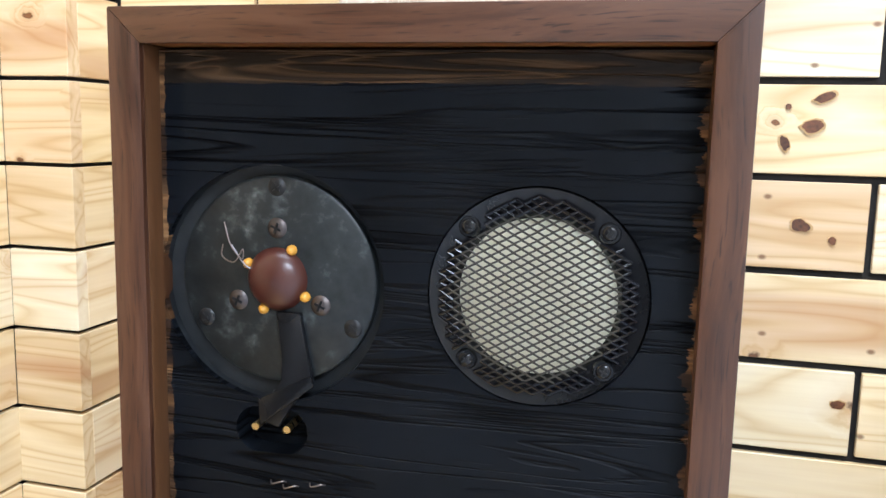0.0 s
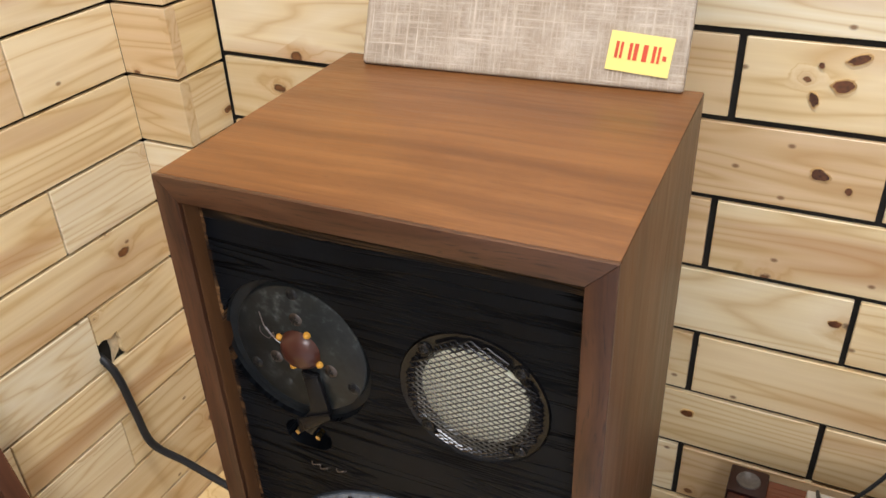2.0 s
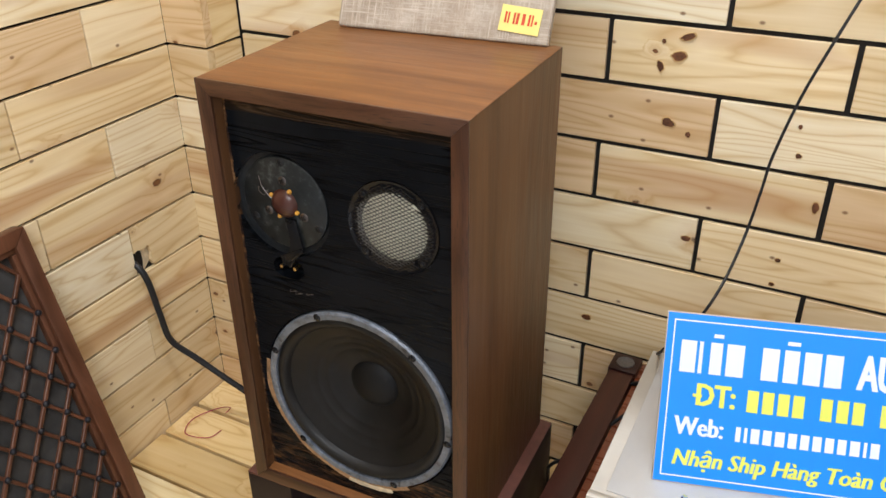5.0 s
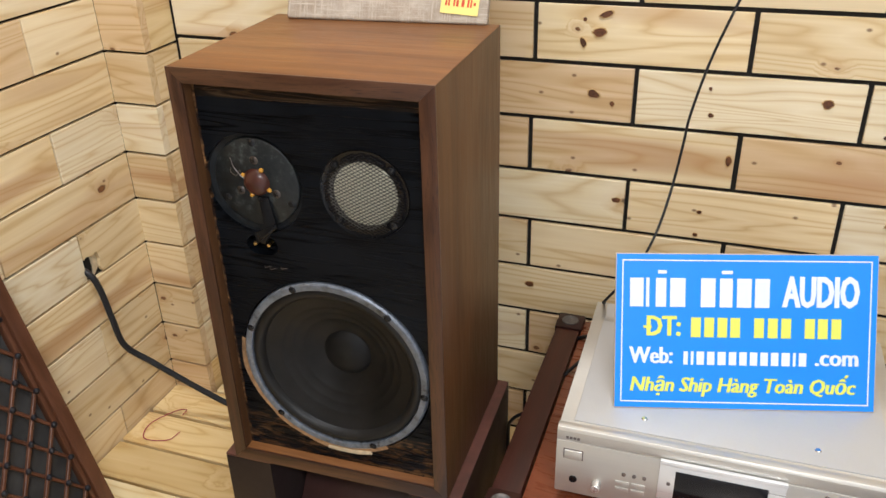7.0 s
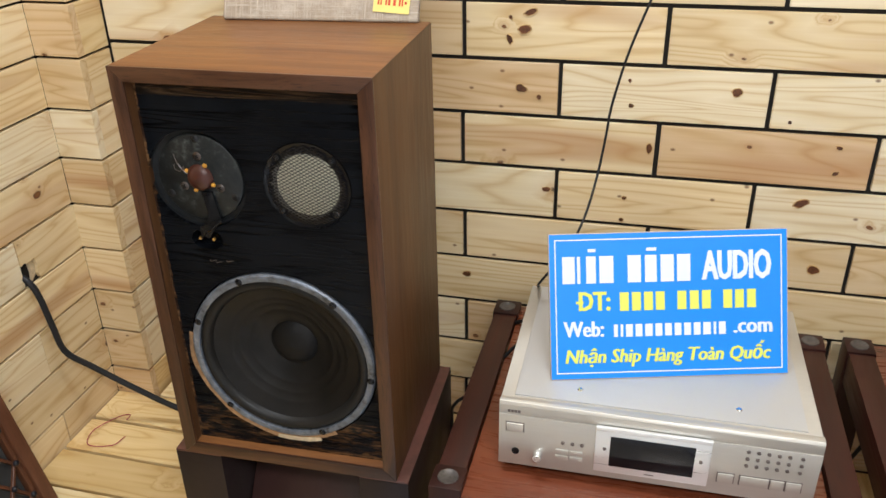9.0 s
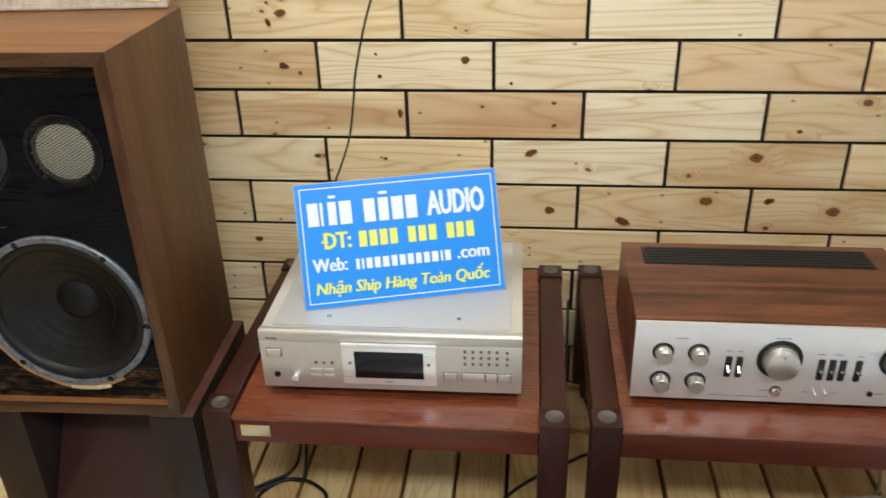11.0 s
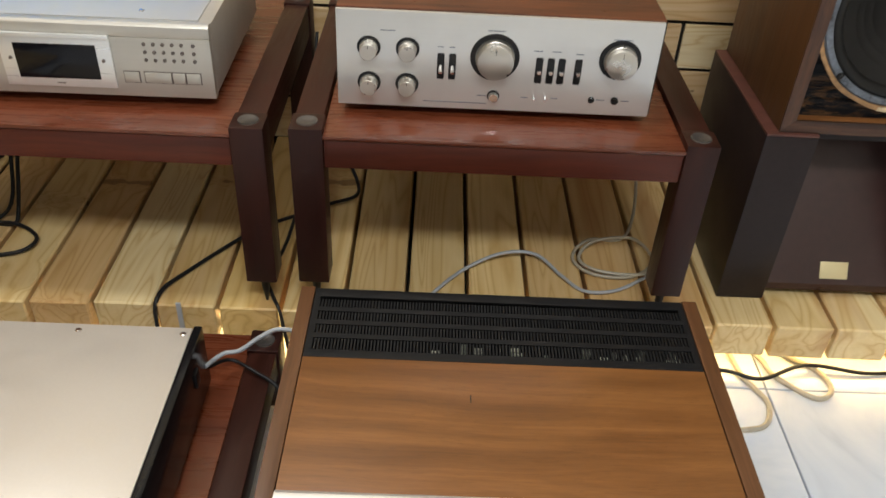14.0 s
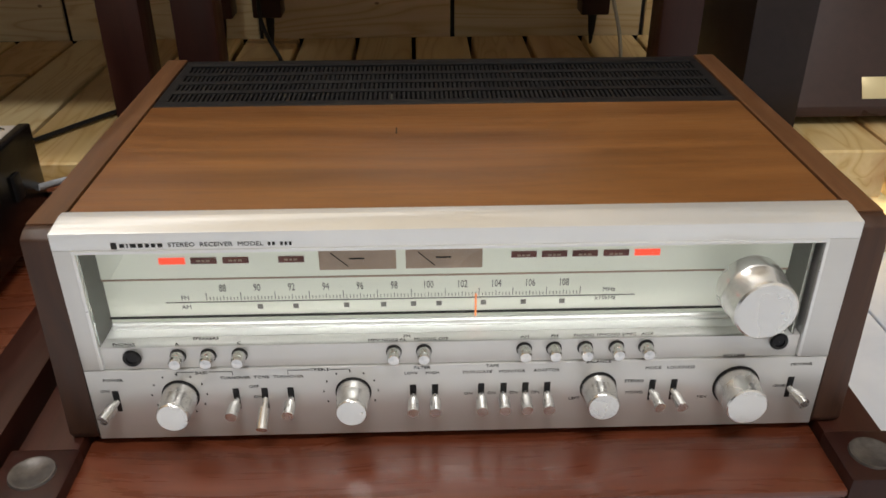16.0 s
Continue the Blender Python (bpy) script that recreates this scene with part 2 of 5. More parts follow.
def aged_plate():
    m, nt, b = mat("aged_dark_plate")
    vec = coords(nt, offset=False)
    n = noise_tex(nt, vec, 38, 5, 0.65)
    n2 = noise_tex(nt, vec, 130, 3)
    f = math_node(nt, "ADD", math_node(nt, "MULTIPLY", n, 0.55), math_node(nt, "MULTIPLY", n2, 0.45))
    col = ramp(nt, f, [(0.38, (0.0085, 0.0100, 0.0105)), (0.55, (0.0165, 0.0195, 0.0205)), (0.62, (0.045, 0.050, 0.051)), (0.72, (0.15, 0.16, 0.16))])
    nt.links.new(col, b.inputs["Base Color"])
    b.inputs["Roughness"].default_value = 0.42
    b.inputs["Specular IOR Level"].default_value = 0.3
    bump(nt, b, n2, 0.1, 0.0004)
    return m


def linen():
    m, nt, b = mat("grille_linen")
    warp = noise_tex(nt, coords(nt, (420, 1, 14), False), 1.0, 4, 0.7)
    weft = noise_tex(nt, coords(nt, (14, 1, 420), False), 1.0, 4, 0.7)
    f = math_node(nt, "MAXIMUM", warp, weft)
    n = noise_tex(nt, coords(nt, (1, 1, 1), False), 9, 3)
    col = ramp(nt, f, [(0.45, (0.27, 0.22, 0.165)), (0.62, (0.45, 0.385, 0.31)), (0.75, (0.72, 0.66, 0.57))])
    col = mix_col(nt, ramp(nt, n, [(0.35, 0.0), (0.7, 0.5)]), col, (0.36, 0.29, 0.22))
    worn = ramp(nt, noise_tex(nt, coords(nt, (1, 1, 1), False), 16, 6, 0.85), [(0.45, 0.0), (0.75, 0.45)])
    col = mix_col(nt, worn, col, (0.74, 0.69, 0.62))
    nt.links.new(col, b.inputs["Base Color"])
    b.inputs["Roughness"].default_value = 0.9
    bump(nt, b, f, 0.5, 0.0008)
    return m


def marble():
    m, nt, b = mat("polished_white_tile")
    vec = coords(nt)
    n = noise_tex(nt, vec, 3.5, 5, 0.6, 0.8)
    col = ramp(nt, n, [(0.34, (0.44, 0.49, 0.58)), (0.48, (0.64, 0.69, 0.78)), (0.66, (0.78, 0.81, 0.87))])
    nt.links.new(col, b.inputs["Base Color"])
    b.inputs["Roughness"].default_value = 0.16
    return m


PINE = pine("knotty_pine", (0.775, 0.650, 0.425))
PINE_DECK = pine("deck_pine", (0.735, 0.575, 0.305), 0.6)
# Tops take a lighter walnut than sides: overhead light is in the colour.
WALNUT_X_LIT = wood("oiled_walnut_across_lit", (0.100, 0.0360, 0.0100), (0.178, 0.0710, 0.0210), (0.255, 0.1100, 0.0340), 0, 0.36, 2.6, 0.9, 0.0, 0.35, 0.35)
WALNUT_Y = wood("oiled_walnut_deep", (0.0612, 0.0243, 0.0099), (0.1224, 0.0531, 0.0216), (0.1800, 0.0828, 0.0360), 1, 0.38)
WALNUT_Z_SHADED = wood("oiled_walnut_upright_shaded", (0.0435, 0.0174, 0.0063), (0.0835, 0.0357, 0.0126), (0.1218, 0.0557, 0.0209), 2, 0.42, 1.5)
# The edging's dark tone also carries the dimmer light on the front.
TRIM_X = wood("walnut_edging_across_shaded", (0.0252, 0.0092, 0.0041), (0.0592, 0.0226, 0.0098), (0.0992, 0.0414, 0.0185), 0, 0.38, 1.3, 2.0, 0.0, 0.7)
TRIM_Z = wood("walnut_edging_upright_shaded", (0.0229, 0.0084, 0.0038), (0.0525, 0.0198, 0.0087), (0.0888, 0.0363, 0.0163), 2, 0.38, 1.3, 2.0, 0.0, 0.7)
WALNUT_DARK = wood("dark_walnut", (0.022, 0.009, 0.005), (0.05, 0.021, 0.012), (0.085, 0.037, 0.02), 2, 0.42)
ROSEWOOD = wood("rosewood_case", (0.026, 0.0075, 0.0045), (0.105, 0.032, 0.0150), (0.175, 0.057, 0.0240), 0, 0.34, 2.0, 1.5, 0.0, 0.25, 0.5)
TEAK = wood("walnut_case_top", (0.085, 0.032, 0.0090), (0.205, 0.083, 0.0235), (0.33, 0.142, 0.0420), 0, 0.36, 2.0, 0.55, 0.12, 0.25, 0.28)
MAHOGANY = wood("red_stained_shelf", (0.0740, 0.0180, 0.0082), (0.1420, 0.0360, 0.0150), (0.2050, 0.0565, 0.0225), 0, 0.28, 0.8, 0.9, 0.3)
# One stain in three tones; light and shade of each direction are coloured in.
STAIN_Z = wood("dark_red_stained_post_shaded", (0.0130, 0.0038, 0.0029), (0.0250, 0.0068, 0.0048), (0.0410, 0.0115, 0.0078), 2, 0.40, 1.0, 0.9, 0.05)
STAIN_X = wood("dark_red_stained_rail_lit", (0.0390, 0.0092, 0.0052), (0.0800, 0.0180, 0.0098), (0.1250, 0.0300, 0.0155), 0, 0.38, 1.0, 0.9, 0.08)
STAIN_Y = wood("dark_red_stained_side_shaded", (0.0200, 0.0058, 0.0038), (0.0400, 0.0110, 0.0070), (0.0600, 0.0170, 0.0100), 1, 0.38, 1.0, 0.9, 0.06)
for stained in (STAIN_X, STAIN_Y, STAIN_Z):
    stained.node_tree.nodes["Principled BSDF"].inputs["Specular IOR Level"].default_value = 0.28
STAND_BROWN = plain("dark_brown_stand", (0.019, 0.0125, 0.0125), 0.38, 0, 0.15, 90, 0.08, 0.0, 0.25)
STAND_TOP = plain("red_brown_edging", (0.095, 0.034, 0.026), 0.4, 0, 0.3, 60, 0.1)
STAND_SLOPE = plain("dark_red_brown_panel", (0.036, 0.014, 0.012), 0.35, 0, 0.15, 70, 0.05)
LATTICE = wood("lattice_wood", (0.050, 0.018, 0.008), (0.098, 0.037, 0.018), (0.145, 0.058, 0.029), 2, 0.42)
BAFFLE = baffle_paint()
PLATE = aged_plate()
LINEN = linen()
TILE = marble()
BLACK = plain("satin_black", (0.012, 0.012, 0.013), 0.38, 0, 0.15)
BLACK_GLOSS = plain("gloss_black", (0.008, 0.008, 0.009), 0.2, 0, 0.15, 120, 0.15)
BLACK_PAPER = plain("black_paper_cone", (0.0070, 0.0064, 0.0060), 0.50, 0, 0.5, 30, 0.25)
DUST_CAP = plain("matt_dust_cap", (0.0045, 0.0044, 0.0046), 0.62, 0, 0.3, 60, 0.1)
LACQUER = plain("wet_black_lacquer", (0.006, 0.006, 0.008), 0.18, 0, 0.1, 60, 0.05, 0.0, 0.7)
RECESS = plain("dusty_grey_recess", (0.0125, 0.0140, 0.0155), 0.34, 0, 0.6, 60, 0.3)
RUBBER = plain("rubber_surround", (0.009, 0.0085, 0.008), 0.45, 0, 0.25, 40)
TAPE = plain("black_tape", (0.006, 0.006, 0.007), 0.28, 0, 0.2, 70, 0.45)
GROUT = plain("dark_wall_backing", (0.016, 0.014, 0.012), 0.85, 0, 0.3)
JOINT = plain("grey_floor_joint", (0.3, 0.3, 0.3), 0.8, 0, 0.2)
PLASTER = plain("white_room_paint", (0.74, 0.72, 0.68), 0.8, 0, 0.03, 40, 0.05)
SILVER = metal("brushed_silver", (0.72, 0.72, 0.71), 0.38, 1, 400, 0.6)
SILVER_BRIGHT = metal("bright_silver", (0.86, 0.87, 0.87), 0.34, 1, 400, 0.6)
CHAMPAGNE = metal("champagne_silver", (0.58, 0.557, 0.510), 0.42, 1, 400, 0.6)
CHAMP_TOP = plain("champagne_lacquer", (0.60, 0.548, 0.490), 0.42, 0.35, 0.015, 300, 0.0)
SILVER_LID = plain("pale_silver_lacquer", (0.52, 0.525, 0.53), 0.40, 0.4, 0.015, 300, 0.0)
KNOB = metal("turned_aluminium", (0.80, 0.80, 0.79), 0.24, 0, 40, 0.9)
VENT = plain("vent_black", (0.011, 0.011, 0.012), 0.45, 0, 0.15, 60, 0.05, 0.0, 0.22)
KNOB_DULL = metal("dull_turned_knob", (0.60, 0.57, 0.52), 0.3, 0, 40, 0.9)
WIRE = metal("dull_wire", (0.11, 0.105, 0.095), 0.45)
CHROME = metal("chrome", (0.8, 0.8, 0.8), 0.12)
GREY_RIM = plain("worn_grey_frame", (0.17, 0.195, 0.235), 0.38, 0.45, 0.2, 60, 0.1)


def chipped_rim():
    """Grey enamel on the bass unit's frame, chipped and grimed in patches."""
    m, nt, b = mat("chipped_grey_rim")
    big = noise_tex(nt, coords(nt, (1, 1, 1), False), 24, 4, 0.6)
    small = noise_tex(nt, coords(nt, (1, 1, 1), False), 150, 4, 0.7)
    f = math_node(nt, "ADD", math_node(nt, "MULTIPLY", big, 0.65), math_node(nt, "MULTIPLY", small, 0.35))
    col = ramp(nt, f, [(0.36, (0.022, 0.020, 0.018)), (0.44, (0.115, 0.130, 0.155)), (0.56, (0.175, 0.200, 0.245)), (0.68, (0.27, 0.295, 0.33))])
    nt.links.new(col, b.inputs["Base Color"])
    b.inputs["Roughness"].default_value = 0.4
    b.inputs["Metallic"].default_value = 0.35
    bump(nt, b, small, 0.15, 0.0005)
    return m


RIM = chipped_rim()
SCREW_DARK = metal("aged_screw", (0.11, 0.095, 0.09), 0.45)
SCREW = metal("dull_screw", (0.22, 0.19, 0.18), 0.45)
BRASS = metal("brass", (0.75, 0.55, 0.25), 0.28)
AMBER = plain("amber_glue", (0.55, 0.27, 0.03), 0.3, 0, 0.2, 200)
DOME = plain("brown_dome", (0.060, 0.016, 0.010), 0.36, 0, 0.2, 60, 0.05)
CREAM = plain("cream_felt", (0.72, 0.705, 0.56), 0.85, 0, 0.06, 40, 0.1)
TAN_WOOD = plain("bare_chipboard", (0.33, 0.19, 0.09), 0.8, 0, 0.35, 120, 0.4)
PALE_WOOD = plain("splintered_wood", (0.62, 0.5, 0.33), 0.8, 0, 0.25, 120, 0.4)
SIGN_BLUE = plain("blue_sign_face", (0.0, 0.235, 0.80), 0.40, 0, 0.02, 20, 0.0)
SIGN_WHITE = plain("white_lettering", (0.70, 0.76, 0.78), 0.45, 0, 0.02, 20, 0.0)
SIGN_YELLOW = plain("yellow_lettering", (0.70, 0.74, 0.11), 0.45, 0, 0.02, 20, 0.0)
SIGN_EDGE = plain("foam_board_edge", (0.5, 0.42, 0.36), 0.7)
TAG_YELLOW = plain("yellow_tag", (0.78, 0.64, 0.20), 0.6, 0, 0.05)
TAG_RED = plain("red_print", (0.55, 0.06, 0.02), 0.6)
INK = plain("black_print", (0.02, 0.02, 0.02), 0.6, 0, 0.05)
CABLE_BLACK = plain("black_cable", (0.012, 0.012, 0.013), 0.42)
CABLE_GREY = plain("dark_grey_cable", (0.020, 0.021, 0.024), 0.42)
CABLE_PALE = plain("pale_grey_cable", (0.38, 0.40, 0.43), 0.42)
CABLE_CLEAR = plain("clear_cable", (0.42, 0.38, 0.30), 0.3)
CABLE_RED = plain("crimson_wire", (0.35, 0.02, 0.06), 0.45)
DARK_CLOTH = plain("dark_grille_cloth", (0.034, 0.032, 0.030), 0.85, 0, 0.45, 40, 0.6)
NODE_BLACK = plain("black_lattice_stud", (0.012, 0.011, 0.014), 0.4)
DIAL = plain("pale_dial", (0.60, 0.61, 0.55), 0.35, 0.2, 0.03, 20, 0.0)
DIAL.node_tree.nodes["Principled BSDF"].inputs["Emission Color"].default_value = (0.86, 0.92, 0.80, 1)
DIAL.node_tree.nodes["Principled BSDF"].inputs["Emission Strength"].default_value = 0.30
DIAL_INK = plain("grey_dial_print", (0.20, 0.20, 0.185), 0.6, 0, 0.05)
SMOKE = plain("dark_window_end", (0.12, 0.12, 0.11), 0.5)
METER = plain("smoked_meter", (0.46, 0.34, 0.27), 0.3, 0, 0.12, 30, 0.0)
IND_DARK = plain("unlit_indicator", (0.19, 0.065, 0.055), 0.35)
IND_RED = emitter("lit_red_indicator", (1.0, 0.09, 0.045), 0.9)
NEEDLE = emitter("orange_pointer", (1.0, 0.28, 0.08), 0.35)
LED = emitter("warm_led_strip", (1.0, 0.72, 0.30), 20.0)
DISPLAY = plain("dark_display", (0.006, 0.006, 0.008), 0.12, 0, 0.1)
GOLD_PLATE = metal("pale_gold_plate", (0.78, 0.68, 0.42), 0.35)
CAP_PALE = plain("worn_metal_cap", (0.11, 0.10, 0.095), 0.4, 0.5, 0.3, 200)
PCB = plain("circuit_parts", (0.75, 0.62, 0.42), 0.5, 0, 0.6, 160)


def glass():
    m, nt, b = mat("clear_glass")
    b.inputs["Base Color"].default_value = (0.98, 1.0, 0.99, 1)
    b.inputs["Roughness"].default_value = 0.03
    b.inputs["Transmission Weight"].default_value = 1.0
    b.inputs["IOR"].default_value = 1.1
    return m


GLASS = glass()


# ---------------------------------------------------------------- mesh helpers
def empty(name, m, label="", category="", group="", kind=""):
    ob = new(name)
    ob.matrix_world = m
    ob.empty_display_size = 0.05
    return tagged(ob, label, category, group, kind)


def finish(name, bm, material, smooth=None):
    bmesh.ops.recalc_face_normals(bm, faces=bm.faces)
    me = bpy.data.meshes.new(name)
    bm.to_mesh(me)
    bm.free()
    for mm in (material if isinstance(material, (list, tuple)) else [material]):
        me.materials.append(mm)
    if smooth is not None:
        me.shade_smooth()
        me.set_sharp_from_angle(angle=radians(smooth))
    return me


def part(name, bm, material, parent, label="", smooth=40):
    ob = new(name, finish(name, bm, material, smooth))
    ob.parent = parent
    return tagged(ob, label)


def thing(name, bm, material, m, label, category, group="", kind="", smooth=40):
    ob = new(name, finish(name, bm, material, smooth))
    ob.matrix_world = m
    return tagged(ob, label, category, group, kind)


def box(x0, x1, y0, y1, z0, z1, bevel=0.0, seg=2, bm=None):
    bm2 = bmesh.new()
    r = bmesh.ops.create_cube(bm2, size=1)
    for v in r["verts"]:
        v.co = Vector(((x0, x1)[v.co.x > 0], (y0, y1)[v.co.y > 0], (z0, z1)[v.co.z > 0]))
    if bevel:
        bmesh.ops.bevel(bm2, geom=bm2.edges[:], offset=bevel, segments=seg, profile=0.6, affect="EDGES")
    return join(bm, bm2)


def join(bm, bm2):
    if bm is None:
        return bm2
    tmp = bpy.data.meshes.new("tmp")
    bm2.to_mesh(tmp)
    bm2.free()
    bm.from_mesh(tmp)
    bpy.data.meshes.remove(tmp)
    return bm


def prism(poly, y0, y1, bevel=0.0, axis="y"):
    """A polygon in x and z, drawn out from y0 to y1."""
    bm = bmesh.new()
    a = [bm.verts.new((x, y0, z)) for x, z in poly]
    b = [bm.verts.new((x, y1, z)) for x, z in poly]
    bm.faces.new(a)
    bm.faces.new(b[::-1])
    for i in range(len(poly)):
        j = (i + 1) % len(poly)
        bm.faces.new((a[i], b[i], b[j], a[j]))
    if bevel:
        bmesh.ops.bevel(bm, geom=bm.edges[:], offset=bevel, segments=2, profile=0.6, affect="EDGES")
    if axis == "x":
        for v in bm.verts:
            v.co = Vector((v.co.y, v.co.x, v.co.z))
    return bm


def lathe(profile, seg=48, at=(0, 0, 0), axis="y", closed=False, bm=None, arc=None, wobble=0.0):
    """Turns (radius, height) rows round an axis; heights run towards -y for axis y, up for z."""
    bm = bm or bmesh.new()
    a0, a1 = arc or (0, 2 * math.pi)
    n = seg if arc is None else seg + 1
    rings = []
    for i in range(n):
        t = a0 + (a1 - a0) * i / seg
        ring = []
        for k, (r, h) in enumerate(profile):
            rr = r + (wobble * noise.noise(Vector((3 * math.cos(t), 3 * math.sin(t), k * 2.0))) if wobble else 0)
            if axis == "y":
                p = (at[0] + rr * math.cos(t), at[1] - h, at[2] + rr * math.sin(t))
            else:
                p = (at[0] + rr * math.cos(t), at[1] + rr * math.sin(t), at[2] + h)
            ring.append(bm.verts.new(p))
        rings.append(ring)
    for i in range(n if arc is None else n - 1):
        p, q = rings[i], rings[(i + 1) % n]
        for k in range(len(profile) - 1 + (1 if closed else 0)):
            l = (k + 1) % len(profile)
            bm.faces.new((p[k], q[k], q[l], p[l]))
    bmesh.ops.remove_doubles(bm, verts=bm.verts, dist=1e-6)
    return bm


def smooth_line(pts, steps=8):
    pts = [Vector(p) for p in pts]
    pts = [pts[0] * 2 - pts[1], *pts, pts[-1] * 2 - pts[-2]]
    out = []
    for i in range(1, len(pts) - 2):
        a, b, c, d = pts[i - 1:i + 3]
        for s in range(steps):
            t = s / steps
            out.append(0.5 * (2 * b + (c - a) * t + (2 * a - 5 * b + 4 * c - d) * t * t + (3 * b - a - 3 * c + d) * t ** 3))
    out.append(pts[-2])
    return out


def tube(pts, r, seg=8, steps=8, bm=None):
    bm = bm or bmesh.new()
    line = smooth_line(pts, steps) if steps > 1 else [Vector(p) for p in pts]
    up = Vector((0.13, 0.21, 0.97))
    rings = []
    for i, p in enumerate(line):
        d = (line[min(i + 1, len(line) - 1)] - line[max(i - 1, 0)]).normalized()
        s = d.cross(up)
        if s.length < 0.05:
            s = d.cross(Vector((1, 0, 0)))
        s.normalize()
        u = s.cross(d)
        rings.append([bm.verts.new(p + r * (math.cos(2 * math.pi * k / seg) * s + math.sin(2 * math.pi * k / seg) * u)) for k in range(seg)])
    for a, b in zip(rings, rings[1:]):
        for k in range(seg):
            bm.faces.new((a[k], a[(k + 1) % seg], b[(k + 1) % seg], b[k]))
    bm.faces.new(rings[0])
    bm.faces.new(rings[-1][::-1])
    return bm


def cyl(p, q, r, seg=20, bevel=0.0):
    return tube([p, q], r, seg, 1)


def lettering(text, size, at, material, parent, name="lettering", align="LEFT", squeeze=1.0, shear=0.0, bold=0.0, depth=0.0002, width=0.0):
    """Raised print facing -y in its parent's space."""
    cu = bpy.data.curves.new("print", "FONT")
    cu.body, cu.size, cu.align_x, cu.align_y, cu.extrude, cu.offset = text, size, align, "CENTER", depth, bold
    cu.shear, cu.resolution_u = shear, 2
    tmp = bpy.data.objects.new("print", cu)
    scene.collection.objects.link(tmp)
    dg = bpy.context.evaluated_depsgraph_get()
    me = bpy.data.meshes.new_from_object(tmp.evaluated_get(dg))
    bpy.data.objects.remove(tmp)
    if width:
        xs = [v.co.x for v in me.vertices]
        squeeze = width / (max(xs) - min(xs))
    me.transform(Matrix.Translation(at) @ Matrix.Rotation(radians(90), 4, "X") @ Matrix.Diagonal((squeeze, 1, 1, 1)))
    me.materials.clear()
    me.materials.append(material)
    me.name = name
    ob = new(name, me)
    ob.parent = parent
    return ob


def bars(widths, gap, height, at, material, parent, name="print_bar", depth=0.0004):
    """A row of plain bars that stands for writing, facing -y."""
    x, y, z = at
    bm = None
    for w in widths:
        if w > 0:
            bm = box(x, x + w, y - depth, y, z - height / 2, z + height / 2, bm=bm)
        x += abs(w) + gap
    return part(name, bm, material, parent, smooth=None)


def screw(name, at, r, parent, material=SCREW, label="", turn=0.4):
    """A countersunk cross-head screw facing -y."""
    bm = lathe([(0.0001, r * 0.3), (r * 0.55, r * 0.28), (r * 0.9, r * 0.12), (r, 0)], 20, at)
    ob = part(name, bm, material, parent, label)
    b2 = None
    for ang in (turn, turn + math.pi / 2):
        bb = box(-r * 0.55, r * 0.55, -r * 0.36, -r * 0.2, -r * 0.12, r * 0.12)
        bmesh.ops.transform(bb, matrix=Matrix.Translation(at) @ Matrix.Rotation(ang, 4, "Y"), verts=bb.verts)
        b2 = join(b2, bb)
    part("cross_slot", b2, BLACK, ob, smooth=None)
    return ob


# ---------------------------------------------------------------- loudspeaker
SPK_W, SPK_H, SPK_D = 0.347, 0.620, 0.288


def holed_board(name, parent, wx, wz):
    """The front board with recesses for the three drivers and the terminal slot."""
    y = 0.015
    w, h = SPK_W / 2 - 0.018, SPK_H
    bm = bmesh.new()
    edges, walls = [], []

    def ring(pts, depth):
        vs = [bm.verts.new((px, y, pz)) for px, pz in pts]
        for i, v in enumerate(vs):
            edges.append(bm.edges.new((v, vs[(i + 1) % len(vs)])))
        if depth:
            walls.append((vs, depth))
    ring([(-w, 0.02), (w, 0.02), (w, h - 0.022), (-w, h - 0.022)], 0)

    def circle(cx, cz, r, n):
        return [(cx + r * math.cos(2 * math.pi * i / n), cz + r * math.sin(2 * math.pi * i / n)) for i in range(n)]
    ring(circle(-0.085, 0.4645, 0.0698, 64), 0.011)
    ring(circle(0.0705, 0.4675, 0.0605, 64), 0.005)
    ring(circle(wx, wz, 0.1440, 80), 0.060)
    slot = [(-0.0845 + sx * 0.0090 + 0.0140 * math.cos(a), 0.376 + 0.0140 * math.sin(a))
            for sx, lo in ((1, -90), (-1, 90)) for a in [radians(lo + 15 * k) for k in range(13)]]
    ring(slot, 0.016)
    bmesh.ops.triangle_fill(bm, use_beauty=True, use_dissolve=False, edges=edges)
    for vs, depth in walls:
        deep = [bm.verts.new((v.co.x, y + depth, v.co.z)) for v in vs]
        for i in range(len(vs)):
            j = (i + 1) % len(vs)
            bm.faces.new((vs[i], vs[j], deep[j], deep[i]))
        bm.faces.new(deep)
    return part(name, bm, BAFFLE, parent, "black painted front board worn to bare wood at its edges", 30)


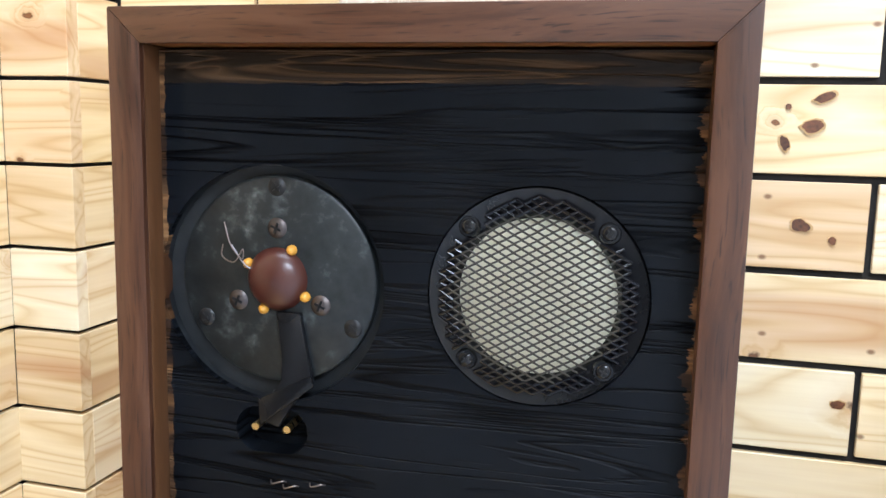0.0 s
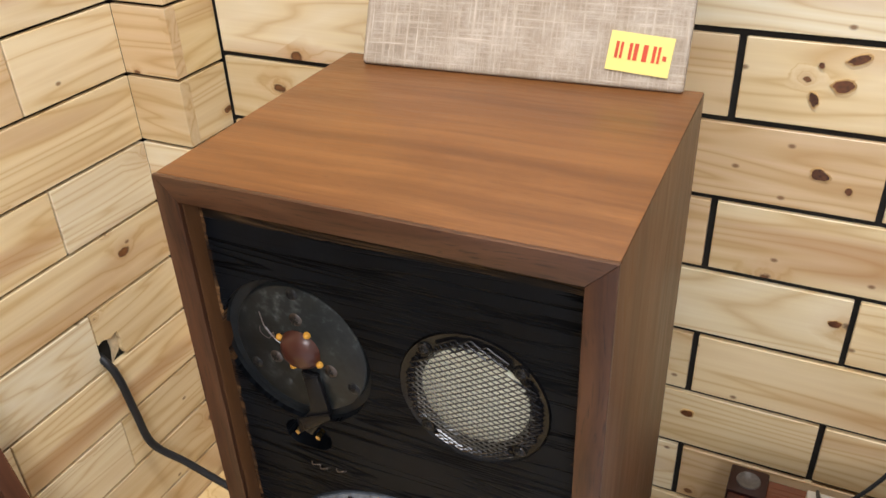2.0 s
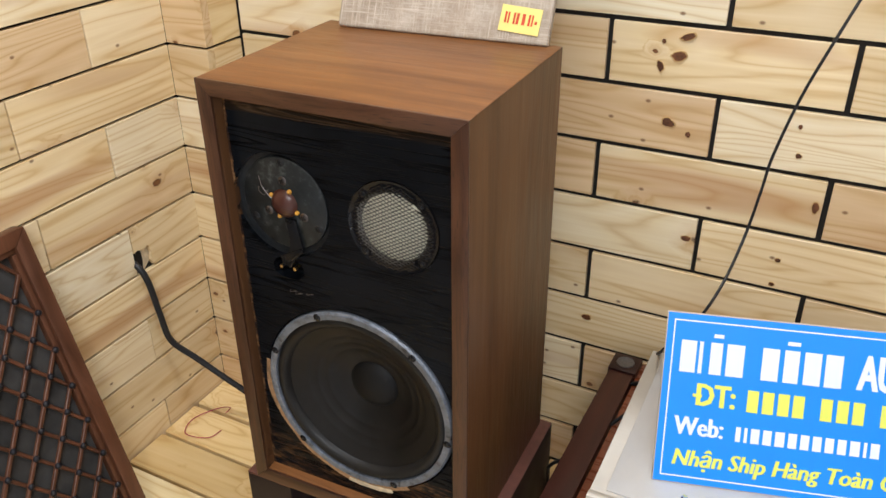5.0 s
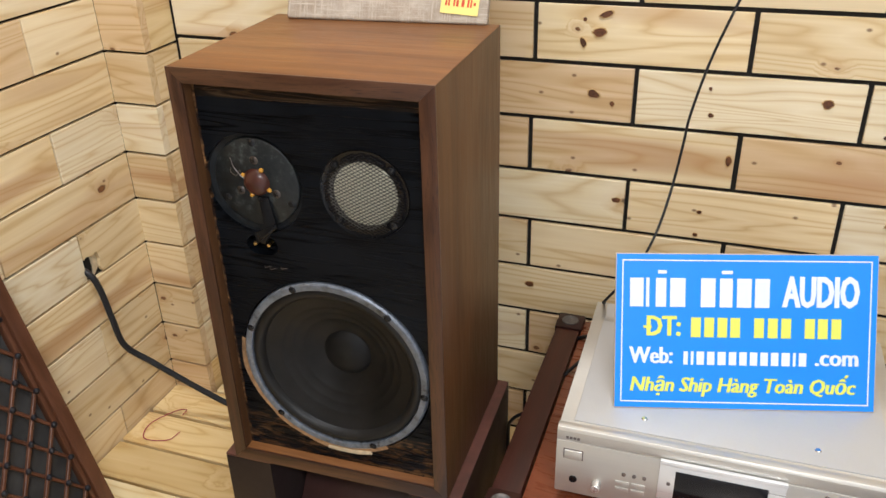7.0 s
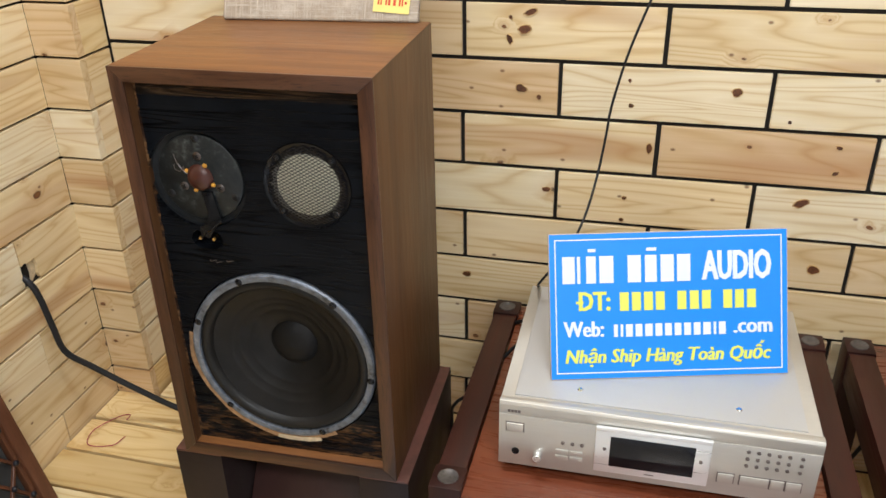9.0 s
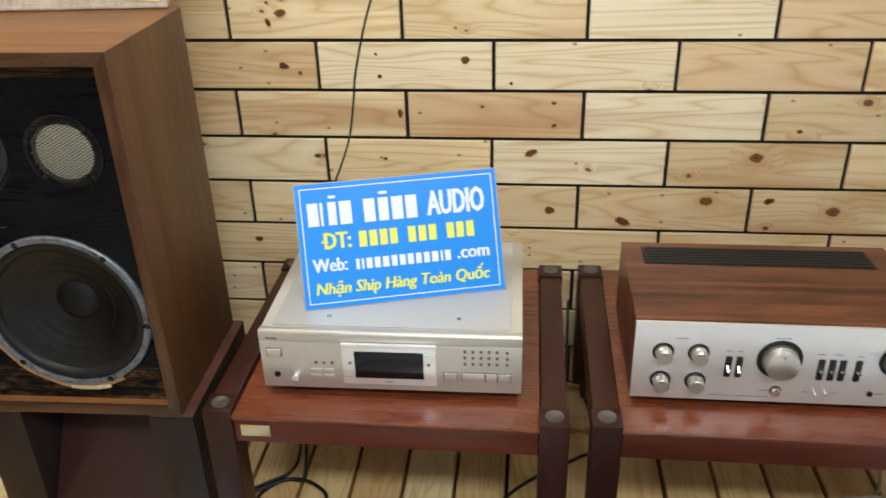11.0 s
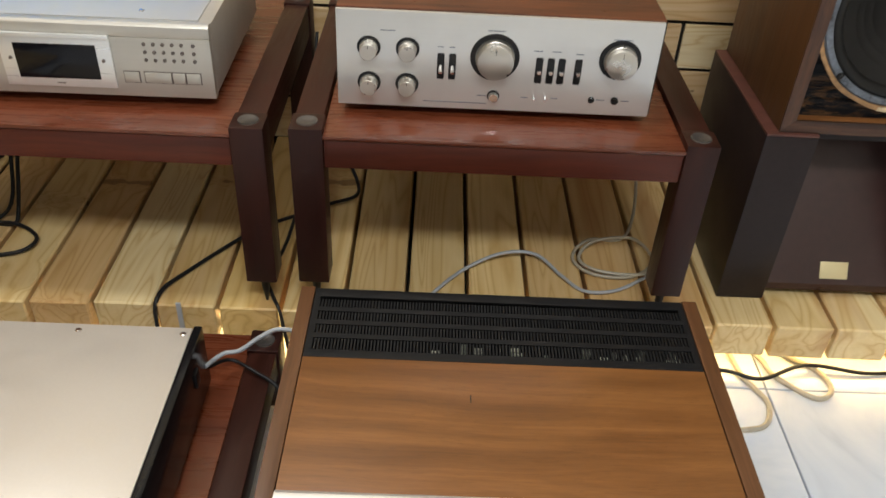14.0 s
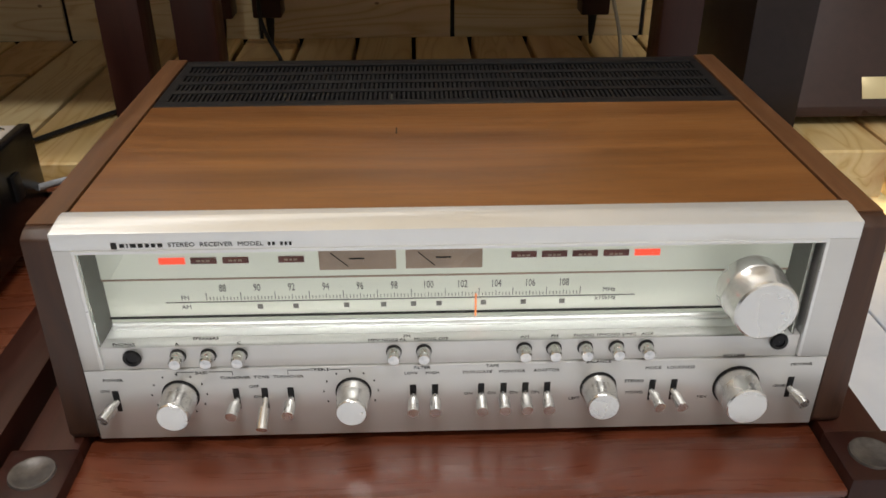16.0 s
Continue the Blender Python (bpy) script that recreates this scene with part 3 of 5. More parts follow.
def loudspeaker(m, label, wx=0.005, wz=0.189):
    s = empty("loudspeaker", m, label, "loudspeaker", "pair of loudspeakers")
    W, H, D, T = SPK_W / 2, SPK_H, SPK_D, 0.020
    bv = 0.0016
    part("top_panel", prism([(-W, H), (W, H), (W - T, H - T), (-W + T, H - T)], 0, D, bv), WALNUT_X_LIT, s)
    part("bottom_panel", prism([(-W, 0), (-W + T, T), (W - T, T), (W, 0)], 0, D, bv), WALNUT_X_LIT, s)
    part("side_panel", prism([(-W, 0), (-W, H), (-W + T, H - T), (-W + T, T)], 0, D, bv), WALNUT_Z_SHADED, s)
    part("side_panel", prism([(W, 0), (W - T, T), (W - T, H - T), (W, H)], 0, D, bv), WALNUT_Z_SHADED, s)
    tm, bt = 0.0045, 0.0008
    part("front_trim", prism([(-W, H), (W, H), (W - T, H - T), (-W + T, H - T)], -tm, -0.0001, bt), TRIM_X, s, "walnut front edging, colour darkened for the dimly lit front")
    part("front_trim", prism([(-W, 0), (-W + T, T), (W - T, T), (W, 0)], -tm, -0.0001, bt), TRIM_X, s, "walnut front edging, colour darkened for the dimly lit front")
    part("front_trim", prism([(-W, 0), (-W, H), (-W + T, H - T), (-W + T, T)], -tm, -0.0001, bt), TRIM_Z, s, "walnut front edging, colour darkened for the dimly lit front")
    part("front_trim", prism([(W, 0), (W - T, T), (W - T, H - T), (W, H)], -tm, -0.0001, bt), TRIM_Z, s, "walnut front edging, colour darkened for the dimly lit front")
    part("back_panel", box(-W + T, W - T, D - 0.016, D - 0.003, T, H - T), WALNUT_DARK, s)
    holed_board("front_board", s, wx, wz)
    y = 0.015
    yb, y = y, y + 0.0085
    # treble unit: a round plate that sits in its recess
    tw = part("tweeter", lathe([(0.0001, 0.0055), (0.0590, 0.0055), (0.0608, 0.0040), (0.0614, -0.001)], 64, (-0.082, y, 0.4665)), PLATE, s, "scuffed dark round tweeter plate")
    part("recess_ring", lathe([(0.0600, -0.0016), (0.0640, -0.0008), (0.0690, -0.0002), (0.0696, 0.004)], 64, (-0.085, y, 0.4645)), RECESS, s, "dusty grey ledge round the tweeter plate")
    part("dome", lathe([(0.0001, 0.0160), (0.007, 0.0152), (0.013, 0.0128), (0.0165, 0.0095), (0.0188, 0.0055), (0.0195, 0.004)], 40, (-0.0815, y, 0.4675)), DOME, tw, "glossy brown dome")
    for ang in (62, 155, -28, -115):
        a = radians(ang)
        part("glue_blob", lathe([(0.0001, 0.0097), (0.0018, 0.0091), (0.0030, 0.0073), (0.0032, 0.0045)], 14, (-0.0815 + 0.0200 * math.cos(a), y, 0.4675 + 0.0200 * math.sin(a))), AMBER, tw, "amber drop of glue")
    for cx, cz in ((-0.0815, 0.4975), (-0.1065, 0.4535), (-0.0545, 0.4535)):
        screw("screw", (cx, y - 0.0054, cz), 0.0062, tw, SCREW_DARK)
    for cx, cz in ((-0.0815, 0.5215), (-0.1275, 0.4415), (-0.0345, 0.4415)):
        screw("screw", (cx, y - 0.0054, cz), 0.0056, tw, BLACK, "black screw", 0.9)
    y = yb
    part("hair_wire", tube([(-0.113, y - 0.001, 0.500), (-0.108, y - 0.003, 0.487), (-0.101, y - 0.003, 0.479), (-0.100, y - 0.004, 0.485), (-0.106, y - 0.003, 0.477), (-0.114, y - 0.002, 0.480), (-0.113, y - 0.003, 0.487)], 0.0004, 5), SCREW, tw)
    part("hair_wire", tube([(-0.108, y - 0.002, 0.487), (-0.100, y - 0.002, 0.476), (-0.095, y - 0.001, 0.473)], 0.0004, 5), CABLE_PALE, tw)
    tape = prism([(-0.0805, 0.449), (-0.0655, 0.449), (-0.0600, 0.418), (-0.0580, 0.409), (-0.072, 0.391), (-0.079, 0.379), (-0.090, 0.382), (-0.086, 0.397), (-0.076, 0.408), (-0.0755, 0.420)], y - 0.002, y + 0.0025, 0.001)
    part("tape_strip", tape, TAPE, tw, "creased black tape over the leads")
    part("tape_strip", prism([(-0.090, 0.380), (-0.056, 0.407), (-0.058, 0.413), (-0.091, 0.396)], y - 0.0045, y - 0.002, 0.0008), TAPE, tw)
    for px in (-0.0935, -0.0735):
        part("terminal_pin", cyl((px, y + 0.014, 0.3795), (px, y - 0.003, 0.3785), 0.0024, 14), BRASS, s, "brass terminal pin")
    # middle unit with its wire mesh
    md = part("midrange", lathe([(0.0001, -0.0045), (0.0425, -0.0045), (0.0455, -0.001), (0.0565, 0.0005), (0.0592, 0.0012), (0.0600, -0.004)], 64, (0.0705, y, 0.4675)), BLACK_GLOSS, s, "midrange unit behind wire mesh")
    part("cone", lathe([(0.0001, 0.0038), (0.015, 0.0033), (0.028, 0.0015), (0.038, -0.0012), (0.0432, -0.0040)], 48, (0.0705, y, 0.4675)), CREAM, md, "cream felt cone")
    # expanded mesh: fine wire over the cone, thick with lacquer at its rim
    px, pz, rad = 0.0041, 0.00235, 0.0552
    n = int(rad / pz)
    inner, outer = bmesh.new(), bmesh.new()
    for k in range(-n, n + 1):
        line = []
        for i in range(-14, 15):
            x = i * px
            z = k * pz + (pz / 2 if (i + k) % 2 else -pz / 2) * 0.92
            rr = math.hypot(x, z)
            near_screw = math.hypot(abs(x) - 0.0375, abs(z) - 0.037) < 0.0068
            zone = 0 if rr >= rad or near_screw else (1 if rr < 0.0452 else 2)
            line.append((zone, (0.0705 + x, y - 0.0058 + 0.0045 * (rr / rad) ** 4, 0.4675 + z)))
        for (za, pa), (zb, pb) in zip(line, line[1:]):
            if za and zb:
                thick = za == 2 and zb == 2
                tube([pa, pb], 0.00090 if thick else 0.00058, 5 if thick else 4, 1, outer if thick else inner)
    part("wire_mesh", inner, WIRE, md, "expanded metal mesh", None)
    part("mesh_rim", outer, LACQUER, md, "mesh rim thick with black lacquer")
    for sx in (-1, 1):
        for sz in (-1, 1):
            at = (0.0705 + sx * 0.0375, y - 0.0012, 0.4675 + sz * 0.037)
            part("screw_pad", lathe([(0.0001, 0.001), (0.0052, 0.001), (0.0062, -0.001)], 18, at), BLACK_GLOSS, md)
            screw("screw", (at[0], at[1] - 0.001, at[2]), 0.0042, md, BLACK_GLOSS, "black screw", 0.7 + sx * sz * 0.3)
    # bass unit
    c = (wx, y, wz)
    part("bare_rim", lathe([(0.1405, -0.001), (0.1425, 0.0012), (0.1482, 0.0012), (0.1486, -0.002)], 60, c, arc=(radians(168), radians(300)), wobble=0.0025), TAN_WOOD, s, "bare wood showing round the bass unit")
    part("splinter", prism([(px + wx - 0.005, pz + wz - 0.189) for px, pz in [(-0.02, 0.0405), (0.0, 0.0385), (0.03, 0.0388), (0.052, 0.044), (0.05, 0.050), (0.02, 0.0455), (-0.018, 0.0465)]], y - 0.002, y + 0.001, 0.0005), PALE_WOOD, s, "pale splintered wood")
    wf = part("woofer", lathe([(0.1298, -0.003), (0.1302, 0.0033), (0.1315, 0.0042), (0.1388, 0.0038), (0.1412, 0.0015), (0.1417, -0.008)], 80, c), RIM, s, "bass unit with worn grey metal rim")
    part("surround", lathe([(0.1135, -0.008), (0.1155, -0.003), (0.1195, 0.0010), (0.1240, 0.0022), (0.1280, 0.0010), (0.1312, -0.003)], 72, c), RUBBER, wf)
    part("cone", lathe([(0.030, -0.046), (0.050, -0.039), (0.0645, -0.0322), (0.0662, -0.0308), (0.0682, -0.0303), (0.0785, -0.0256), (0.0800, -0.0243), (0.0820, -0.0238), (0.0915, -0.0192), (0.0930, -0.0180), (0.0950, -0.0174), (0.1145, -0.0075)], 72, c), BLACK_PAPER, wf, "dusty black paper cone")
    part("dust_cap", lathe([(0.0001, -0.0300), (0.012, -0.0310), (0.024, -0.0345), (0.034, -0.0400), (0.0370, -0.0440)], 48, c), DUST_CAP, wf)
    for ang in (112, 158, 225, 292, 352, 50):
        a = radians(ang)
        screw("screw", (c[0] + 0.1352 * math.cos(a), y - 0.0042, c[2] + 0.1352 * math.sin(a)), 0.0054, wf, BLACK_GLOSS, "black screw", ang)
    for px, pz in ((0.07 - 0.15, 0.345), (-0.072, 0.343), (-0.055, 0.346)):
        part("staple", tube([(px - 0.005, y - 0.0005, pz), (px - 0.003, y - 0.003, pz - 0.001), (px + 0.003, y - 0.003, pz + 0.001), (px + 0.005, y - 0.0005, pz)], 0.0005, 5), SCREW, s)
    return s


def speaker_stand(m, h, label, plate):
    s = empty("speaker_stand", m, label, "speaker stand", "speaker stands")
    W, D = 0.192, 0.30
    for a, b in ((-W, -W + 0.078), (W - 0.078, W)):
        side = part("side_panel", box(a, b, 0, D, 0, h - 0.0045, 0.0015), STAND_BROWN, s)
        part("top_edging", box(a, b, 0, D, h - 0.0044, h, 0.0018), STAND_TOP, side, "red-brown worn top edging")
    part("top_panel", box(-W + 0.079, W - 0.079, 0.035, D, h - 0.024, h - 0.002, 0.001), STAND_BROWN, s)
    sl = prism([(0.012, 0.012), (0.012, 0.026), (0.155, h - 0.026), (0.18, h - 0.026)], -W + 0.080, W - 0.080, 0.001, "x")
    sp = part("sloping_panel", sl, STAND_SLOPE, s, "sloping dark red-brown panel")
    part("back_panel", box(-W + 0.079, W - 0.079, D - 0.015, D - 0.002, 0.004, h - 0.026), STAND_BROWN, s)
    if plate:
        bm = box(-0.0235, 0.0235, -0.0015, 0.0, -0.0145, 0.0145, 0.0006)
        bmesh.ops.transform(bm, matrix=Matrix.Translation((0.0, 0.0235, 0.047)) @ Matrix.Rotation(-math.atan2(0.143, h - 0.052), 4, "X"), verts=bm.verts)
        part("name_plate", bm, GOLD_PLATE, sp, "small pale gold plate")
    return s


# ---------------------------------------------------------------- low stands
def low_stand(m, w, d, h, foot, label, plate=False):
    """A low table with four square posts, a red shelf and metal caps; w and d between post centres."""
    s = empty("equipment_stand", m, label, "equipment stand", "equipment stands")
    P = 0.0235
    ap = 0.05 if h > 0.2 else 0.035
    for px in (0, w):
        for py in (0, d):
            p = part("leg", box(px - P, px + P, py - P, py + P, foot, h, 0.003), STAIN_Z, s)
            part("cap", lathe([(0.0001, 0.0005), (0.011, 0.0008), (0.0125, 0.0018), (0.0145, 0.0018), (0.015, 0.0)], 24, (px, py, h), "z"), CAP_PALE, p, "round worn metal cap")
            part("spike", lathe([(0.002, 0.001), (0.006, foot * 0.5), (0.008, foot)], 14, (px, py, 0), "z"), CABLE_BLACK, p)
    for py, a in ((0, -P), (d, -P)):
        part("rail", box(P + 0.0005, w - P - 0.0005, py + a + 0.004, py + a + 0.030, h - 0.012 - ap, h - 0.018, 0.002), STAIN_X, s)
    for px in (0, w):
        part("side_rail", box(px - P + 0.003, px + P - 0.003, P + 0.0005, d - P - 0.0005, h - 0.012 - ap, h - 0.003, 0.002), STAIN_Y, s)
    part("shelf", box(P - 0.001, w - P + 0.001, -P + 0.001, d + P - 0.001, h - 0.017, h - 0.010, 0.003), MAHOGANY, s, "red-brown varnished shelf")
    if plate:
        part("name_plate", box(P + 0.012, P + 0.060, -P + 0.002, -P + 0.0035, h - 0.048, h - 0.026, 0.0004), GOLD_PLATE, s, "small pale gold plate")
    return s


# ---------------------------------------------------------------- knobs
def knob(at, r, length, parent, name="knob", skirt=True, mat_=None, pointer=True):
    x, y, z = at
    prof = [(0.0001, length), (r * 0.86, length), (r * 0.92, length * 0.965), (r * 0.94, length * 0.85), (r * 0.95, length * 0.45), (r * 0.985, length * 0.42), (r, length * 0.3), (r, 0.0)]
    ob = part(name, lathe(prof, 40, at), mat_ or KNOB, parent, "turned aluminium knob")
    # Amplifier knobs have a black skirt; on the receiver the ring draws their shadow.
    if skirt:
        wide = 1.27 if mat_ else 1.06
        part("skirt", lathe([(r * 1.02, 0.0016), (r * wide, 0.0014), (r * wide + 0.0004, 0.0)], 40, at, closed=True), BLACK, ob)
    if pointer:
        part("pointer_mark", box(x - 0.0004, x + 0.0004, y - length - 0.0003, y - length * 0.9, z + r * 0.45, z + r * 0.78), INK, ob, smooth=None)
    return ob


def lever(x, z, y, parent, tilt=-0.3, side=0.0, length=0.0165, r=0.0040):
    sl = part("switch_slot", box(x - 0.0022, x + 0.0022, y - 0.0004, y + 0.0015, z - 0.008, z + 0.009, 0.0004), BLACK, parent)
    a = Vector((x, y + 0.001, z))
    b = a + Vector((side * length, -length, tilt * length))
    bm = tube([a, a + (b - a) * 0.35], r * 0.55, 12, 1)
    tube([a + (b - a) * 0.35, a + (b - a) * 0.42, b - (b - a) * 0.04, b], r, 16, 1, bm)
    part("switch_lever", bm, KNOB, sl, "round metal lever")


# ---------------------------------------------------------------- receiver
def receiver(m):
    s = empty("stereo_receiver", m, "silver-faced stereo receiver in a walnut case with black vents", "stereo receiver")
    X0, X1, Y1, H = -0.0093, 0.5320, 0.358, 0.1545
    I0, I1 = 0.0107, 0.5116      # between the cheeks
    for a, b in ((X0, I0 - 0.0003), (I1 + 0.0003, X1)):
        pr = prism([(0.002, 0.0), (-0.002, 0.006), (0.004, H - 0.004), (0.012, H), (Y1, H), (Y1, 0.0)], a, b, 0.0015, "x")
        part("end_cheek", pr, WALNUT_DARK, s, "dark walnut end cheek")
    # Lighter walnut on the cheek tops puts the light from above into colour.
    for a, b in ((X0 + 0.0004, I0 - 0.0006), (I1 + 0.0006, X1 - 0.0004)):
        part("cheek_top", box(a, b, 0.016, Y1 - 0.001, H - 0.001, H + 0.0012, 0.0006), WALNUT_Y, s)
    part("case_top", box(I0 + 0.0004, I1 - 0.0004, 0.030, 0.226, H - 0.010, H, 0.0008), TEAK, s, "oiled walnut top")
    part("scratch", box(0.2180, 0.2190, 0.160, 0.172, H - 0.001, H + 0.0004), INK, s, smooth=None)
    part("case_body", box(I0 + 0.001, I1 - 0.001, 0.014, Y1 - 0.004, 0.0, 0.03, 0.001), BLACK, s)
    part("case_back", box(I0 + 0.001, I1 - 0.001, Y1 - 0.010, Y1 - 0.002, 0.03, H - 0.004), BLACK, s)
    # vent: rails and slats over the dark inside
    g0, g1, n = I0 + 0.008, I1 - 0.008, 116
    vent = part("vent_panel", box(I0 + 0.0004, I1 - 0.0004, 0.2265, 0.240, H - 0.003, H - 0.0003, 0.0004), VENT, s, "black slotted vent panel")
    part("vent_rail", box(I0 + 0.0004, I1 - 0.0004, 0.340, Y1 - 0.002, H - 0.003, H - 0.0003, 0.0004), VENT, vent)
    for a, b in ((I0 + 0.0004, g0), (g1, I1 - 0.0004)):
        part("vent_rail", box(a, b, 0.240, 0.340, H - 0.003, H - 0.0003), VENT, vent)
    for k in range(1, 4):
        yk = 0.240 + 0.025 * k
        part("vent_rail", box(g0, g1, yk - 0.004, yk + 0.004, H - 0.003, H - 0.0003), VENT, vent)
    verts, faces = [], []
    for k in range(4):
        ya, yb = 0.2405 + 0.025 * k, 0.2595 + 0.025 * k
        for i in range(n + 1):
            xa = g0 + (g1 - g0) * i / n - 0.0011
            o = len(verts)
            verts += [(xa, ya, H - 0.0005), (xa + 0.0022, ya, H - 0.0005), (xa + 0.0022, yb, H - 0.0005), (xa, yb, H - 0.0005),
                      (xa, ya, H - 0.003), (xa + 0.0022, ya, H - 0.003), (xa + 0.0022, yb, H - 0.003), (xa, yb, H - 0.003)]
            faces += [(o, o + 1, o + 2, o + 3), (o, o + 3, o + 7, o + 4), (o + 1, o + 5, o + 6, o + 2), (o, o + 4, o + 5, o + 1), (o + 3, o + 2, o + 6, o + 7)]
    me = bpy.data.meshes.new("vent_slats")
    me.from_pydata(verts, [], faces)
    me.materials.append(VENT)
    ob = new("vent_slats", me)
    ob.parent = vent
    tagged(ob, kind="stuff")
    rnd = random.Random(5)
    bm = None
    for _ in range(26):
        px, py = rnd.uniform(0.16, 0.49), rnd.uniform(0.235, 0.27)
        bm = box(px, px + rnd.uniform(0.004, 0.012), py, py + rnd.uniform(0.004, 0.012), 0.05, rnd.uniform(0.128, 0.148), bm=bm)
    part("circuit_parts", bm, PCB, s)
    # silver front: bevelled surround with a window
    fx0, fx1, F = I0, I1, 0.0
    wx0, wx1, wz0, wz1 = 0.0245, 0.4840, 0.0735, 0.1450
    top = prism([(0.0298, H - 0.006), (0.0298, H + 0.0015), (0.025, H + 0.0040), (0.018, H + 0.0040), (F, H + 0.0018), (F, wz1), (0.014, wz1)], fx0, fx1, 0.0006, "x")
    face = part("front_panel", top, SILVER_BRIGHT, s, "brushed silver front panel")
    part("front_lower", box(fx0, fx1, F, 0.013, 0.0, 0.0565, 0.0008), SILVER, face)
    part("front_middle", box(wx0 - 0.004, wx1 + 0.006, F + 0.0015, 0.013, 0.057, wz0, 0.0006), SILVER, face)
    part("front_side", box(fx0, wx0 - 0.0005, F, 0.013, 0.057, wz1, 0.0006), SILVER, face)
    part("front_side", box(wx1 + 0.0065, fx1, F, 0.013, 0.057, wz1, 0.0006), SILVER, face)
    t = 0.0022
    for bm in (box(wx0 - t, wx1 + t + 0.006, F - 0.0012, F + 0.002, wz1 - t, wz1, 0.0005), box(wx0 - t, wx0, F - 0.0012, F + 0.002, 0.058, wz1 - t, 0.0005), box(wx1 + 0.006, wx1 + t + 0.006, F - 0.0012, F + 0.002, 0.058, wz1 - t, 0.0005)):
        part("window_trim", bm, SILVER_BRIGHT, face)
    # dial, set well back behind the window and lit from inside
    dial = part("dial_plate", box(wx0, wx1, 0.0105, 0.013, wz0, wz1 + 0.0052), DIAL, s, "pale green-grey lit tuning dial")
    dial.matrix_local = pose(0, 0.018, -0.0052)
    part("dial_upper", box(wx0, wx1, 0.0088, 0.0103, 0.1145, wz1 + 0.0052), DIAL, dial)
    part("dial_seam", box(wx0, wx1, 0.0084, 0.0103, 0.1133, 0.1144), METER, dial)
    part("dial_rail", box(wx0, wx1, 0.0085, 0.0104, 0.0842, 0.0850), INK, dial)
    part("dial_tube", cyl((wx0 + 0.002, 0.0068, 0.0795), (wx1 - 0.002, 0.0068, 0.0795), 0.0030, 16), SILVER_BRIGHT, dial)
    part("window_floor", box(wx0, wx1, 0.0135, 0.0300, 0.0700, 0.0733), SILVER_BRIGHT, face)
    part("window_end", box(wx0 - 0.0014, wx0 - 0.0001, 0.0025, 0.0300, 0.058, wz1), SMOKE, face)
    part("window_end", box(wx1 + 0.0001, wx1 + 0.0014, 0.0025, 0.0300, 0.058, wz1), SMOKE, face)
    gl = part("glass_pane", box(wx0, wx1, 0.0022, 0.0034, wz0, wz1), GLASS, face, "clear window glass", smooth=None)
    gl.visible_shadow = False
    for i, px in enumerate((0.0731, 0.0938, 0.1146, 0.1509)):
        part("indicator", box(px - 0.0084, px + 0.0084, 0.0078, 0.0087, 0.1255, 0.1297), IND_RED if i == 0 else IND_DARK, dial, "lit red indicator" if i == 0 else "unlit dark red indicator")
    for i, px in enumerate((0.3042, 0.3245, 0.3449, 0.3656, 0.3864)):
        part("indicator", box(px - 0.0084, px + 0.0084, 0.0078, 0.0087, 0.1262, 0.1304), IND_RED if i == 4 else IND_DARK, dial, "lit red indicator" if i == 4 else "unlit dark red indicator")
    for px in (0.0938, 0.1146, 0.1509, 0.3042, 0.3245, 0.3449, 0.3656):
        bars([0.0024, 0.0018, 0.0024], 0.0010, 0.0012, (px - 0.0045, 0.0077, 0.1278), METER, dial)
    for px in (0.1690, 0.2260):
        mt = part("meter", box(px, px + 0.0507, 0.0076, 0.0087, 0.1195, 0.1335, 0.0003), METER, dial, "smoked brown signal meter")
        part("meter_needle", tube([(px + 0.008, 0.0073, 0.132), (px + 0.019, 0.0073, 0.122)], 0.0003, 4, 1), INK, mt)
        part("meter_mark", box(px + 0.020, px + 0.030, 0.0072, 0.0075, 0.1272, 0.1282), INK, mt, smooth=None)
    for i in range(11):
        px = 0.1027 + 0.0230 * i
        lettering(str(88 + 2 * i), 0.0078, (px, 0.0103, 0.1055), DIAL_INK, dial, "scale_number", "CENTER", 0.62)
    bm = None
    for i in range(111):
        px = 0.0912 + 0.0230 * i / 10
        tall = 0.0055 if i % 10 == 0 else (0.0032 if i % 5 == 0 else 0.0022)
        bm = box(px - 0.00022, px + 0.00022, 0.0100, 0.0104, 0.0968, 0.0968 + tall, bm=bm)
    bm = box(0.0635, 0.3820, 0.0100, 0.0104, 0.0950, 0.0956, bm=bm)
    part("scale_marks", bm, DIAL_INK, dial, smooth=None)
    bm = None
    for px in (0.1264, 0.1505, 0.1849, 0.2101, 0.2305, 0.2479, 0.2783, 0.3057, 0.3323):
        bm = box(px - 0.0018, px + 0.0018, 0.0100, 0.0104, 0.0895, 0.0928, bm=bm)
    part("scale_marks", bm, DIAL_INK, dial, smooth=None)
    for txt, px, pz in (("FM", 0.0768, 0.0985), ("AM", 0.0768, 0.0915), ("MHz", 0.3640, 0.0995), ("x10kHz", 0.3620, 0.0930)):
        lettering(txt, 0.0042, (px, 0.0103, pz), DIAL_INK, dial, "scale_caption", "CENTER", 1.1)
    part("dial_pointer", box(0.2722, 0.2734, 0.0072, 0.0078, 0.080, 0.0995), NEEDLE, dial, "orange dial pointer")
    # controls
    y = F
    tune = knob((0.4485, 0.003, 0.1110), 0.0216, 0.031, s, "tuning_knob", False, pointer=False)
